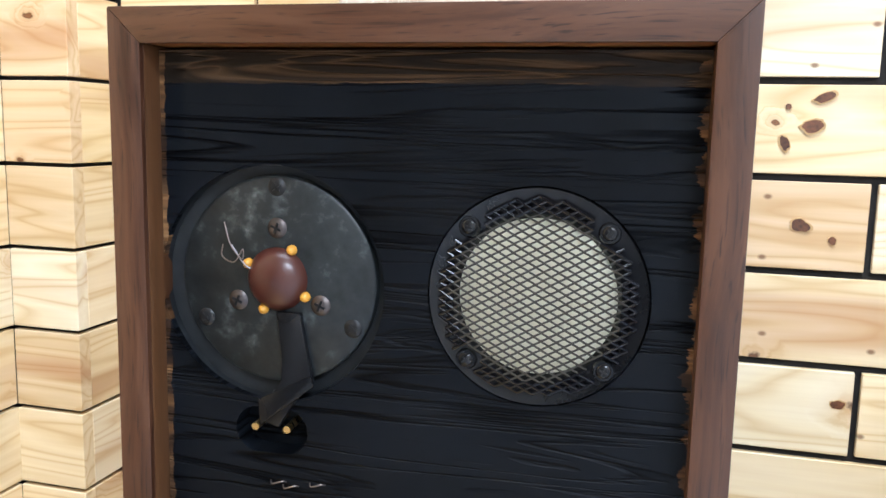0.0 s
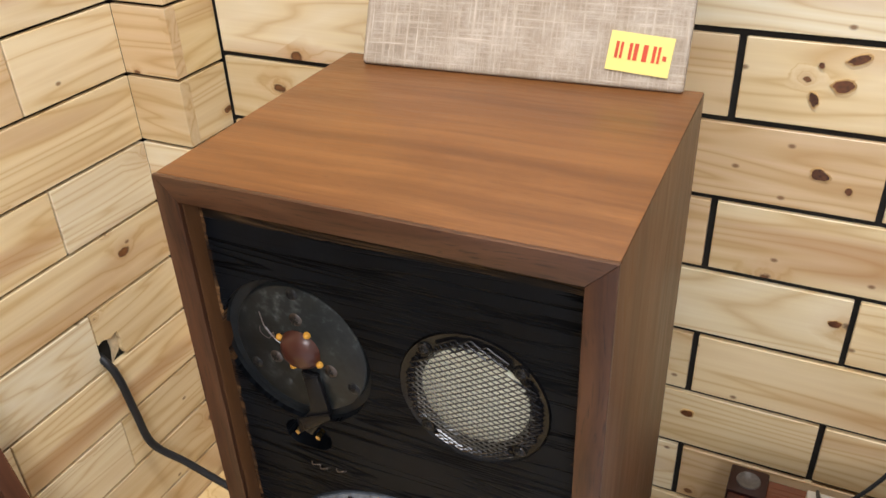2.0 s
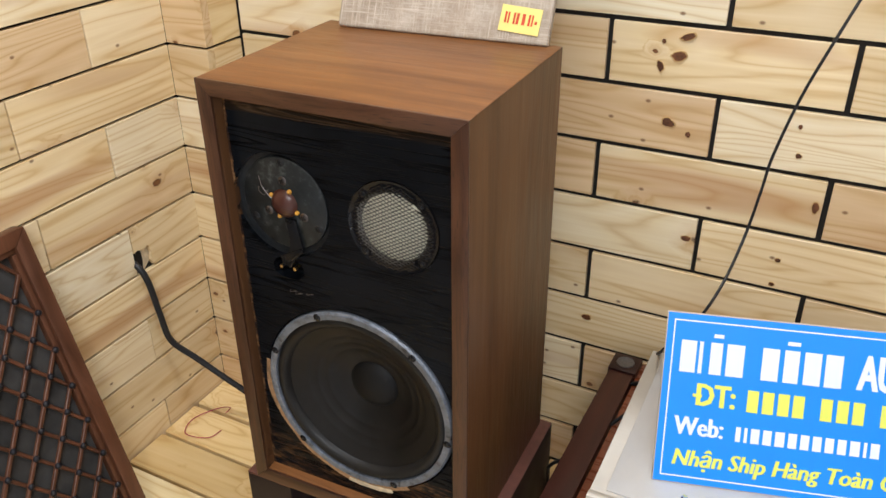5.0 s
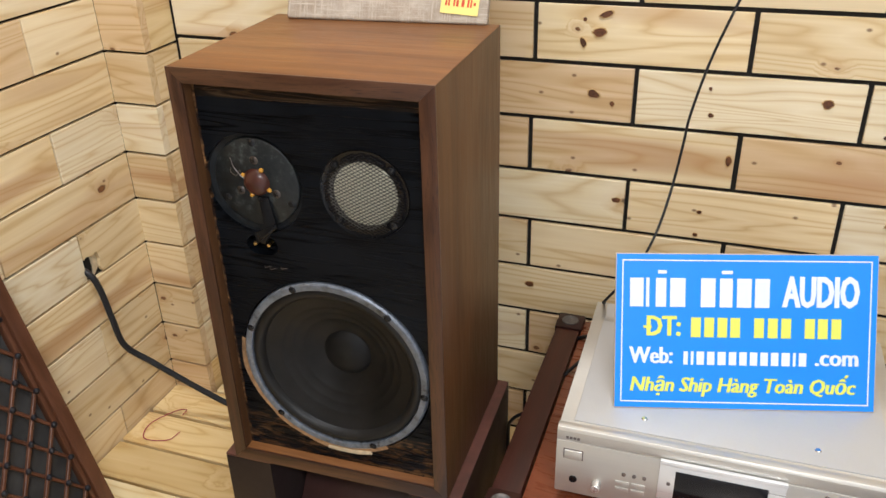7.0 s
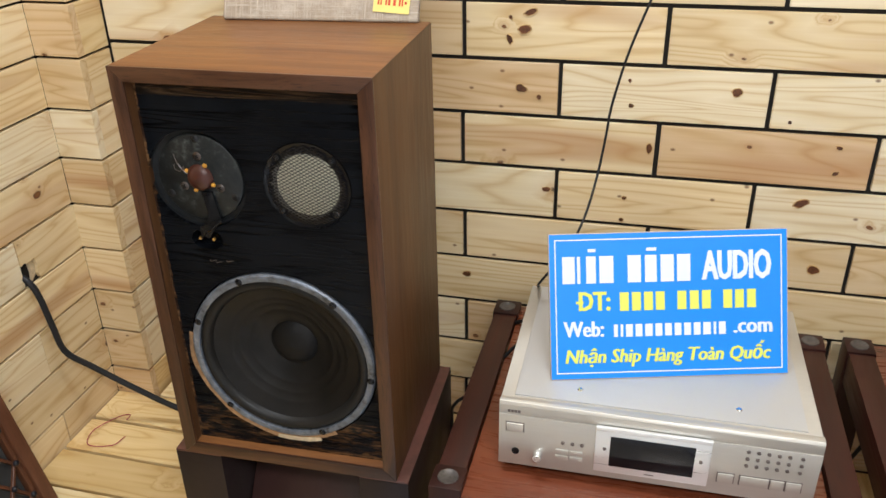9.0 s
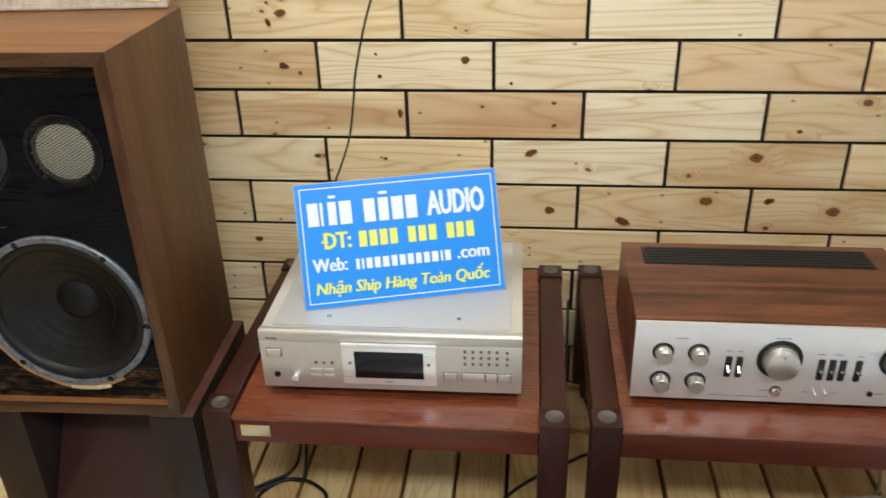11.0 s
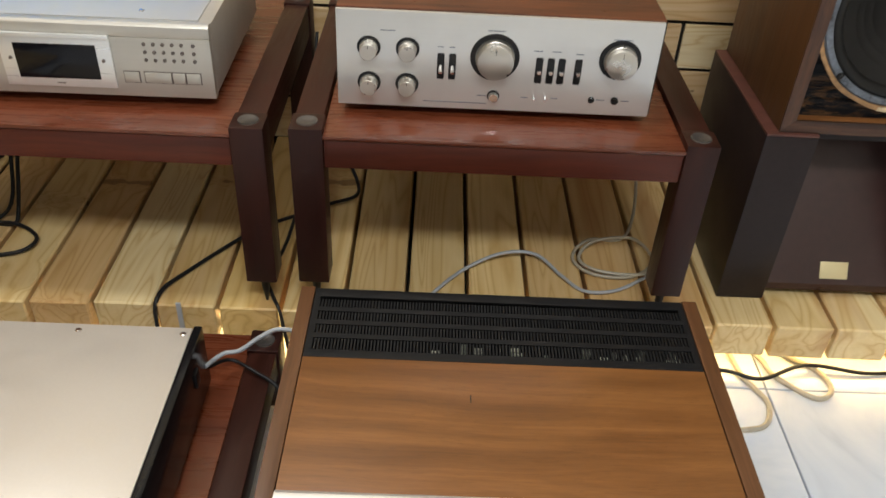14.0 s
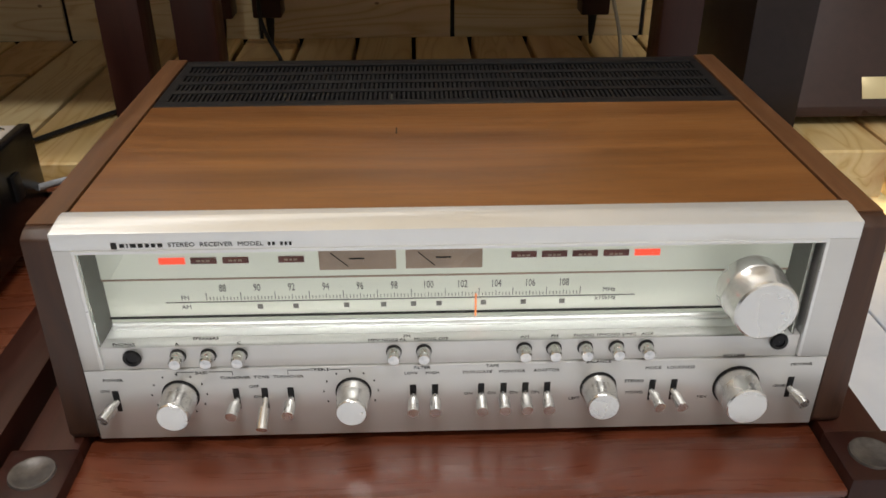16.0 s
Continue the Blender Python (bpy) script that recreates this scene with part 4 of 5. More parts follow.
    for px in (0.069 + 0.0055, 0.0945, 0.115, 0.217, 0.237, 0.304, 0.324, 0.345, 0.366, 0.386):
        bt = part("push_button", lathe([(0.0001, 0.0095), (0.0036, 0.0092), (0.0044, 0.008), (0.0045, 0.0)], 20, (px, y, 0.067)), CHROME, s, "round chrome push button")
        part("button_ring", lathe([(0.0046, 0.0014), (0.0051, 0.0014), (0.0053, 0.0)], 20, (px, y + 0.001, 0.067), closed=True), BLACK, bt)
    for px, pz in ((0.0445, 0.0665), (0.4755, 0.0695)):
        part("jack_socket", lathe([(0.0032, -0.003), (0.0036, 0.0015), (0.0056, 0.0015), (0.0062, 0.0)], 24, (px, y, pz)), BLACK_GLOSS, s, "black jack socket")
        part("jack_hole", lathe([(0.0001, 0.0006), (0.0034, 0.0006)], 20, (px, y, pz)), DISPLAY, s)
    knob((0.0715, y, 0.0355), 0.0116, 0.023, s, "bass_knob", True, pointer=False)
    knob((0.1885, y, 0.0355), 0.0112, 0.022, s, "treble_knob", True, pointer=False)
    knob((0.3565, y, 0.035), 0.0116, 0.021, s, "balance_knob", True, pointer=False)
    knob((0.4525, y, 0.034), 0.0150, 0.023, s, "volume_knob", True, pointer=False)
    for px, tl, sd in ((0.0281, -0.35, -0.35), (0.1090, -0.3, -0.1), (0.1283, -0.75, -0.05), (0.1460, -0.3, -0.05), (0.2292, -0.3, 0.0), (0.2442, -0.3, 0.0), (0.2758, -0.3, 0.0), (0.2912, -0.3, 0.0), (0.3062, -0.3, 0.0), (0.3212, -0.3, 0.0), (0.3940, -0.3, 0.15), (0.4090, -0.3, 0.15), (0.4903, -0.3, 0.3)):
        lever(px, 0.0315, y, s, tl + 0.15, sd, 0.019 if tl < -0.7 else 0.0165)
    F2 = y - 0.0001
    bars([0.0034], 0, 0.0042, (0.0472, F2, 0.1482), INK, face)
    bars([0.0028, 0.0008, 0.0034, 0.0028, 0.0024, 0.0024, 0.0028], 0.0014, 0.0024, (0.0525, F2, 0.1482), INK, face)
    lettering("STEREO  RECEIVER  MODEL", 0.0040, (0.0815, F2, 0.1482), INK, face, width=0.058)
    bars([0.0016, 0.0016, -0.001, 0.0016, 0.0016, 0.0016], 0.0011, 0.0022, (0.1425, F2, 0.1482), INK, face)
    caps = [("PHONES", 0.0405, 0.077), ("A", 0.075, 0.0765), ("SPEAKERS", 0.0945, 0.0785), ("C", 0.1155, 0.0765), ("MPX NOISE FIL", 0.213, 0.0765), ("FM", 0.226, 0.0792), ("MUTING OFF", 0.242, 0.0768),
            ("AM", 0.304, 0.0772), ("FM", 0.324, 0.0772), ("PHONO 1", 0.345, 0.0774), ("PHONO 2/MIC", 0.366, 0.0774), ("AUX", 0.386, 0.0775), ("MIC", 0.4755, 0.0785),
            ("BASS", 0.088, 0.0545), ("TREBLE", 0.167, 0.0552), ("POWER", 0.0285, 0.0498), ("ON", 0.0215, 0.041), ("TURNOVER", 0.110, 0.0500), ("TONE", 0.1275, 0.0502), ("OFF", 0.1215, 0.0425), ("ON", 0.1235, 0.034),
            ("TURNOVER", 0.1455, 0.0502), ("FILTER", 0.2355, 0.0532), ("LOW", 0.228, 0.0508), ("HIGH", 0.2425, 0.0508), ("TAPE", 0.283, 0.0535), ("DUPLICATE", 0.273, 0.0507), ("MONITOR", 0.2965, 0.0507), ("ADAPTOR", 0.320, 0.0510),
            ("ON", 0.267, 0.033), ("ON", 0.283, 0.033), ("ON", 0.298, 0.033), ("ON", 0.313, 0.033), ("BALANCE", 0.355, 0.0570), ("LEFT", 0.3405, 0.027), ("MODE", 0.393, 0.0510), ("LOUDNESS", 0.412, 0.0510),
            ("STEREO", 0.381, 0.0405), ("MONO", 0.382, 0.031), ("VOLUME", 0.4475, 0.0585), ("MIN", 0.430, 0.026), ("MUTING", 0.495, 0.0515), ("-20dB", 0.483, 0.034)]
    for txt, px, pz in caps:
        fy = F2 + (0.0014 if 0.0575 < pz < 0.08 else 0)
        lettering(txt, 0.0031, (px, fy, pz + (0.0012 if txt in ("FILTER", "TAPE", "SPEAKERS") else -0.0008)), INK, face, "caption", "CENTER", 1.25, depth=0.00015)
    bm = None
    for x0, x1 in ((0.0715, 0.083), (0.093, 0.1085), (0.1455, 0.160), (0.174, 0.187)):
        bm = box(x0, x1, F2 - 0.0002, F2, 0.0543, 0.0547, bm=bm)
    for px in (0.0715, 0.1085, 0.1455, 0.187):
        bm = box(px - 0.0002, px + 0.0002, F2 - 0.0002, F2, 0.0515, 0.0547, bm=bm)
    for cx in (0.071, 0.187):
        for k in range(11):
            a = radians(-60 + 30 * k)
            bm = box(cx + 0.0185 * math.cos(a) - 0.0005, cx + 0.0185 * math.cos(a) + 0.0005, F2 - 0.0002, F2, 0.0365 + 0.0165 * math.sin(a) - 0.0007, 0.0365 + 0.0165 * math.sin(a) + 0.0007, bm=bm)
    tagged(part("panel_print", bm, INK, face, smooth=None), kind="stuff")
    for fx in (0.05, X1 - 0.05):
        for fy in (0.05, Y1 - 0.05):
            part("foot", lathe([(0.0001, -0.0065), (0.014, -0.0065), (0.015, 0.001), (0.0001, 0.001)], 20, (fx, fy, 0), "z"), BLACK, s)
    return s


# ---------------------------------------------------------------- amplifier
def amplifier(m):
    s = empty("integrated_amplifier", m, "silver-faced integrated amplifier in a rosewood case", "amplifier")
    W, H, D = 0.442, 0.139, 0.262
    part("wooden_case", box(0.0, W + 0.003, 0.008, D, 0.004, H + 0.001, 0.002), ROSEWOOD, s, "dark rosewood case")
    part("case_seam", box(0.0, W + 0.003, 0.0062, 0.0078, 0.002, H - 0.001), BLACK, s)
    face = part("front_panel", box(0, W, 0, 0.006, 0, H, 0.0008), SILVER, s, "brushed silver front panel")
    v = part("vent_panel", box(0.032, W - 0.034, D - 0.080, D - 0.018, H - 0.004, H + 0.0022, 0.001), BLACK, s, "black slotted vent panel")
    for k in range(6):
        part("vent_slat", box(0.038, W - 0.040, D - 0.076 + 0.0095 * k, D - 0.071 + 0.0095 * k, H + 0.0018, H + 0.0034), BLACK, v)
    y = 0.0
    for px in (0.044, 0.097):
        for pz in (0.035, 0.087):
            knob((px, y, pz), 0.0125, 0.020, s, "tone_knob", mat_=KNOB_DULL)
    knob((0.217, y, 0.080), 0.0265, 0.022, s, "volume_knob", mat_=KNOB_DULL)
    knob((0.389, y, 0.084), 0.0225, 0.020, s, "selector_knob", mat_=KNOB_DULL)
    for px in (0.143, 0.159, 0.279, 0.295, 0.310, 0.333):
        sl = part("switch_slot", box(px - 0.0055, px + 0.0055, -0.0006, 0.002, 0.044, 0.083, 0.0025), BLACK, s)
        part("switch_lever", tube([(px, 0.0, 0.064), (px, -0.010, 0.058 if px < 0.2 else 0.064)], 0.0028, 12, 1), CHROME, sl, "small chrome lever")
    bt = part("push_button", lathe([(0.0001, 0.008), (0.006, 0.008), (0.0068, 0.007), (0.007, 0.0)], 24, (0.219, y, 0.022)), CHROME, s)
    part("button_ring", lathe([(0.0072, 0.0012), (0.0088, 0.0012), (0.009, 0)], 24, (0.219, y, 0.022), closed=True), BLACK, bt)
    for px, r in ((0.358, 0.0045), (0.391, 0.0055)):
        part("jack_socket", lathe([(0.0001, 0.003), (r * 0.6, 0.004), (r, 0.0025), (r, 0)], 20, (px, y, 0.023)), BLACK_GLOSS, s)
    for px in (0.276, 0.292):
        part("small_lever", cyl((px, 0, 0.024), (px, -0.008, 0.022), 0.0016, 10), CHROME, s)
    for x, z, w in ((0.06, 0.112, 0.02), (0.205, 0.118, 0.024), (0.376, 0.113, 0.026), (0.27, 0.092, 0.012), (0.295, 0.092, 0.012), (0.328, 0.090, 0.010), (0.138, 0.092, 0.008), (0.154, 0.092, 0.008), (0.195, 0.022, 0.014), (0.258, 0.022, 0.010), (0.30, 0.022, 0.010), (0.40, 0.023, 0.012), (0.365, 0.023, 0.012), (0.12, 0.010, 0.09)):
        bars([w], 0, 0.0012, (x, -0.0001, z), GREY_RIM, face)
    for fx in (0.05, W - 0.05):
        for fy in (0.04, D - 0.04):
            part("foot", lathe([(0.0001, -0.0145), (0.013, -0.0145), (0.014, 0.005), (0.0001, 0.005)], 20, (fx, fy, 0), "z"), BLACK, s)
    return s


# ---------------------------------------------------------------- disc player
def disc_player(m):
    s = empty("disc_player", m, "champagne silver disc player under a blue sign", "disc player")
    W, H, D = 0.416, 0.105, 0.325
    part("case", box(0.0, W, 0.014, D, 0.003, H - 0.002, 0.002), CHAMPAGNE, s)
    part("lid", box(0.018, W - 0.018, 0.022, D - 0.004, H - 0.004, H, 0.001), SILVER_LID, s, "pale silver top cover")
    for px in (0.105, 0.315):
        for py in (0.05, 0.26):
            part("lid_screw", lathe([(0.0001, 0.0012), (0.003, 0.0012), (0.0042, 0.0)], 16, (px, py, H), "z"), CHROME, s)
    lip = prism([(0.014, H + 0.001), (0.003, H + 0.001), (0.0, H - 0.003), (0.0, H - 0.018), (0.014, H - 0.018)], 0.0, W, 0.0006, "x")
    face = part("front_panel", box(0.0, W, -0.001, 0.013, 0.0, H - 0.0185, 0.0008), CHAMPAGNE, s, "satin champagne front panel")
    part("front_lip", lip, CHAMPAGNE, face)
    part("tray_surround", box(0.132, 0.282, -0.0045, -0.0008, 0.012, H - 0.016, 0.0015), SILVER_BRIGHT, face)
    part("tray_brow", box(0.132, 0.282, -0.0065, -0.0008, H - 0.0215, H - 0.0155, 0.0012), SILVER_BRIGHT, face)
    part("display_window", box(0.152, 0.262, -0.0056, -0.0044, 0.025, 0.075, 0.0006), DISPLAY, face, "dark display window")
    for px, pz in ((0.145, 0.053), (0.270, 0.053)):
        part("dot_button", lathe([(0.0001, 0.0022), (0.0022, 0.002), (0.0025, 0)], 14, (px, -0.0044, pz)), SCREW, face)
    pw = part("power_button", box(0.011, 0.034, -0.004, 0.0, 0.060, 0.0735, 0.0012), CHAMPAGNE, s)
    part("power_surround", box(0.0095, 0.0355, -0.0014, 0.0, 0.0585, 0.075, 0.0004), SCREW, pw)
    part("jack_socket", lathe([(0.0001, 0.0005), (0.003, 0.0005), (0.0035, 0.0018), (0.005, 0.0018), (0.0055, 0)], 20, (0.024, -0.001, 0.0245)), BLACK_GLOSS, s)
    knob((0.055, -0.001, 0.0245), 0.0065, 0.012, s, "level_knob", False)
    for px in (0.089, 0.102, 0.115):
        part("round_button", lathe([(0.0001, 0.002), (0.0025, 0.0018), (0.0028, 0)], 14, (px, -0.001, 0.050)), SCREW, s)
    for px in (0.088, 0.108):
        for pz in (0.035, 0.0245):
            part("flat_button", box(px - 0.0085, px + 0.0085, -0.0028, -0.001, pz - 0.0034, pz + 0.0034, 0.0008), CHAMPAGNE, s)
    for r in range(3):
        for c in range(6):
            px = 0.327 + 0.0126 * c + (0.003 if c == 5 else 0)
            part("number_button", lathe([(0.0001, 0.002), (0.0024, 0.0018), (0.0027, 0)], 12, (px, -0.001, 0.078 - 0.0115 * r)), SCREW, s)
    for a, b in ((0.294, 0.314), (0.322, 0.358), (0.360, 0.377), (0.379, 0.398)):
        bt = part("flat_button", box(a, b, -0.0034, -0.001, 0.022, 0.037, 0.001), CHAMPAGNE, s)
        part("button_gap", box(a - 0.0013, b + 0.0013, -0.0014, -0.001, 0.0207, 0.0383), SCREW, bt, smooth=None)
    bars([0.0035, 0.0035, 0.0035, 0.0035], 0.0012, 0.0042, (0.012, -0.0001, H - 0.0125), SCREW, face)
    bars([0.012], 0, 0.0014, (0.20, -0.0046, 0.018), SCREW, face)
    for fx in (0.05, W - 0.05):
        for fy in (0.05, D - 0.05):
            part("foot", lathe([(0.0001, -0.0175), (0.016, -0.0175), (0.018, 0.004), (0.0001, 0.004)], 22, (fx, fy, 0), "z"), BLACK, s)
    return s


def lower_player(m):
    s = empty("power_amplifier", m, "wide component with champagne top and glossy black sides", "amplifier")
    W, H, D = 0.43, 0.103, 0.320
    part("lid", box(0.010, W - 0.012, 0.022, D, H - 0.004, H, 0.001), CHAMP_TOP, s, "pale champagne top cover")
    part("body", box(0.012, W - 0.014, 0.024, D - 0.004, 0.004, H - 0.004), BLACK, s)
    for a, b in ((0.0, 0.0095), (W - 0.0115, W)):
        part("side_cheek", box(a, b, 0.012, D + 0.004, 0.002, H + 0.001, 0.0025), BLACK_GLOSS, s, "glossy black side cheek")
    face = part("front_panel", box(0.0, W - 0.014, -0.004, 0.0205, 0.0, H - 0.0005, 0.003), CHAMPAGNE, s, "champagne front panel")
    part("front_end_cap", box(W - 0.0135, W + 0.0005, -0.003, 0.0115, 0.001, H, 0.0025), BLACK_GLOSS, s)
    for px in (0.385, 0.408):
        part("push_button", box(px - 0.006, px + 0.006, -0.007, -0.003, 0.03, 0.042, 0.001), CHAMPAGNE, s)
    for px in (0.10, 0.27, W - 0.022):
        part("lid_screw", lathe([(0.0001, 0.0014), (0.0028, 0.0014), (0.0045, 0.0)], 16, (px, D - 0.012, H), "z"), CHROME, s)
    part("lid_screw", lathe([(0.0001, 0.0014), (0.0028, 0.0014), (0.0045, 0.0)], 16, (W - 0.024, 0.045, H), "z"), CHROME, s)
    part("side_socket", box(W - 0.0005, W + 0.003, D - 0.060, D - 0.045, 0.05, 0.075, 0.001), BLACK, s)
    for fx in (0.05, W - 0.05):
        for fy in (0.05, D - 0.05):
            part("foot", lathe([(0.0001, -0.012), (0.016, -0.012), (0.018, 0.004), (0.0001, 0.004)], 22, (fx, fy, 0), "z"), BLACK, s)
    return s


# ---------------------------------------------------------------- sign and grille panels
def shop_sign(m):
    s = empty("shop_sign", m, "blue printed sign board with white and yellow lettering", "sign")
    W, H = 0.336, 0.206
    part("board", box(0, W, 0, 0.005, 0, H, 0.0006), SIGN_EDGE, s)
    face = part("blue_face", box(0.0012, W - 0.0012, -0.0006, 0.0, 0.0012, H - 0.0012), SIGN_BLUE, s, smooth=None)
    y = -0.0008
    a, t = 0.0085, 0.0016
    for bm in (box(a, W - a, y - 0.0002, y, a, a + t), box(a, W - a, y - 0.0002, y, H - a - t, H - a), box(a, a + t, y - 0.0002, y, a + t, H - a - t), box(W - a - t, W - a, y - 0.0002, y, a + t, H - a - t)):
        part("border_line", bm, SIGN_WHITE, face, smooth=None)
    for x0, x1 in ((0.019, 0.0386), (0.0398, 0.0461), (0.0525, 0.068), (0.071, 0.0927), (0.1107, 0.1313), (0.135, 0.1534), (0.157, 0.1775), (0.180, 0.2007)):
        bars([x1 - x0 - 0.002], 0, 0.038, (x0, y, 0.1545), SIGN_WHITE, face)
    for x0, x1 in ((0.055, 0.066), (0.137, 0.151)):
        bars([x1 - x0], 0, 0.0045, (x0, y, 0.1815), SIGN_WHITE, face)
    for k in range(3):      # strokes side by side make the lettering bold
        lettering("AUDIO", 0.056, (0.2155 + 0.0010 * k, y - 0.00015 * k, 0.1545), SIGN_WHITE, face, bold=0.0010, width=0.096)
    for k in range(3):
        lettering("DT:", 0.0370, (0.0395 + 0.0008 * k, y - 0.00015 * k, 0.1088), SIGN_YELLOW, face, bold=0.0006, width=0.043)
    bars([0.0105], 0, 0.0036, (0.0372, y - 0.0004, 0.1088), SIGN_YELLOW, face)
    for x0 in (0.0989, 0.116, 0.133, 0.1495, 0.180, 0.1975, 0.2145, 0.2446, 0.261, 0.278):
        bars([0.0125], 0, 0.026, (x0, y, 0.1088), SIGN_YELLOW, face)
    for k in range(4):
        lettering("Web:", 0.0315, (0.0190 + 0.0007 * k, y - 0.00015 * k, 0.0700), SIGN_WHITE, face, width=0.055)
    bars([0.0055, 0.0035, 0.0095, 0.0095, 0.0105, 0.0095, 0.0095, 0.0095, 0.0095, 0.0095, 0.0105, 0.0035, 0.0095], 0.0040, 0.0175, (0.0900, y, 0.0680), SIGN_WHITE, face)
    for k in range(4):
        lettering(".com", 0.0315, (0.2570 + 0.0007 * k, y - 0.00015 * k, 0.0700), SIGN_WHITE, face, width=0.053)
    for k in range(4):
        lettering("Nhận Ship Hàng Toàn Quốc", 0.0275, (0.0190 + 0.0006 * k, y - 0.00015 * k, 0.0315), SIGN_YELLOW, face, shear=0.2, width=0.2885)
    strut = prism([(0.005, 0.0), (0.009, 0.0), (0.009, 0.14), (0.005, 0.15)], W / 2 - 0.02, W / 2 + 0.02, 0, "x")
    part("back_strut", strut, SIGN_EDGE, s)
    return s


def cloth_grille(m):
    s = empty("speaker_grille", m, "beige linen speaker grille with a yellow tag, leaning on the wall", "speaker grille")
    W, H = 0.300, 0.545
    part("linen_cover", box(0, W, 0, 0.014, 0, H, 0.004, 3), LINEN, s)
    part("back_frame", box(0.01, W - 0.01, 0.0142, 0.018, 0.01, H - 0.01), TAN_WOOD, s)
    tag = part("tag", box(-0.027, 0.027, -0.0012, 0.0, -0.0165, 0.0165), TAG_YELLOW, s, "yellow paper tag with red print", None)
    bars([0.0026, 0.0022, -0.002, 0.0026, 0.0034, -0.001, 0.0040, -0.001, 0.0028, 0.0022], 0.0016, 0.014, (-0.021, -0.0013, 0.001), TAG_RED, tag)
    bars([0.0032], 0, 0.004, (0.0195, -0.0013, -0.001), TAG_RED, tag)
    tag.matrix_local = pose(W - 0.040, -0.0004, 0.029, 0, 4, 0)
    return s


def lattice_grille(m):
    """A framed diamond lattice; local x along its width, z up its length, -y its face."""
    s = empty("lattice_grille", m, "brown wooden lattice grille leaning on the wall", "speaker grille")
    W, H, T = 0.46, 0.585, 0.026
    for nm, poly in (("frame_rail", [(0, H), (W, H), (W - T, H - T), (T, H - T)]), ("frame_rail", [(0, 0), (T, T), (W - T, T), (W, 0)]),
                     ("frame_stile", [(0, 0), (0, H), (T, H - T), (T, T)]), ("frame_stile", [(W, 0), (W - T, T), (W - T, H - T), (W, H)])):
        part(nm, prism(poly, 0, 0.03, 0.003), LATTICE, s)
    for nm, bx in (("inner_bead", (T + 0.0005, W - T - 0.0005, H - T - 0.009, H - T - 0.0005)), ("inner_bead", (T + 0.0005, W - T - 0.0005, T + 0.0005, T + 0.009)), ("inner_bead", (T + 0.0005, T + 0.009, T + 0.0095, H - T - 0.0095)), ("inner_bead", (W - T - 0.009, W - T - 0.0005, T + 0.0095, H - T - 0.0095))):
        part(nm, box(bx[0], bx[1], 0.006, 0.022, bx[2], bx[3], 0.0015), LATTICE, s)
    part("cloth", box(T, W - T, 0.019, 0.023, T, H - T), DARK_CLOTH, s, "dark pleated cloth", None)
    x0, x1, z0, z1 = T + 0.009, W - T - 0.009, T + 0.009, H - T - 0.009
    sx, sz = 0.026, 0.0345
    slope = sz / sx
    for sgn in (1, -1):
        k = -40
        while k < 60:
            c = k * 2 * sz
            k += 1
            pts = []
            for x in (x0, x1):
                z = sgn * slope * (x - x0) + c
                if z0 <= z <= z1:
                    pts.append((x, z))
            for z in (z0, z1):
                x = x0 + sgn * (z - c) / slope
                if x0 < x < x1:
                    pts.append((x, z))
            if len(pts) < 2:
                continue
            (ax, az), (bx, bz) = pts[0], pts[-1]
            if math.hypot(bx - ax, bz - az) < 0.012:
                continue
            d = Vector((bx - ax, 0, bz - az))
            ln = d.length
            bm = box(-ln / 2, ln / 2, -0.003, 0.003, -0.0032, 0.0032, 0.001, 1)
            yy = 0.0095 if sgn > 0 else 0.0145
            bmesh.ops.transform(bm, matrix=Matrix.Translation(((ax + bx) / 2, yy, (az + bz) / 2)) @ Matrix.Rotation(-math.atan2(d.z, d.x), 4, "Y"), verts=bm.verts)
            part("lattice_bar", bm, LATTICE, s)
    stud = None
    j = 0
    while z0 + j * sz < z1:
        i = 0
        while x0 + i * sx < x1:
            px, pz = x0 + i * sx, j * sz
            if (i + j) % 2 == 0 and z0 < pz < z1 and px > x0:
                if stud is None:
                    stud = finish("stud", lathe([(0.0001, 0.006), (0.003, 0.0055), (0.0052, 0.0035), (0.0055, 0)], 10), NODE_BLACK, 60)
                ob = new("stud", stud)
                ob.parent = s
                ob.location = (px, 0.0065, pz)
            i += 1
        j += 1
    return s


def cable(name, pts, r, material, label):
    return thing(name, tube(pts, r, 10, 8), material, Matrix(), label, "cable", "loose cables")


# ---------------------------------------------------------------- room shell
def shell(name, bx, material, label=""):
    return thing(name, box(*bx), material, Matrix(), label or name.replace("_", " "), "", "", "structure", None)


wall_back = shell("wall_north", (LEFT - 0.12, ROOM_R + 0.12, BACK + 0.0065, BACK + 0.14, -0.02, ROOM_H), GROUT, "dark-backed wall clad in knotty pine blocks")
wall_left = shell("wall_west", (LEFT - 0.14, LEFT - 0.0085, ROOM_F, BACK + 0.005, -0.02, ROOM_H), GROUT, "dark-backed wall clad in knotty pine blocks")
shell("wall_east", (ROOM_R, ROOM_R + 0.12, ROOM_F, BACK + 0.006, -0.02, ROOM_H), PLASTER, "plain painted wall")
shell("wall_south", (LEFT - 0.14, ROOM_R + 0.12, ROOM_F - 0.12, ROOM_F - 0.001, -0.02, ROOM_H), PLASTER, "plain painted wall")
shell("ceiling", (LEFT - 0.14, ROOM_R + 0.12, ROOM_F - 0.12, BACK + 0.14, ROOM_H + 0.001, ROOM_H + 0.1), PLASTER, "plain white ceiling")
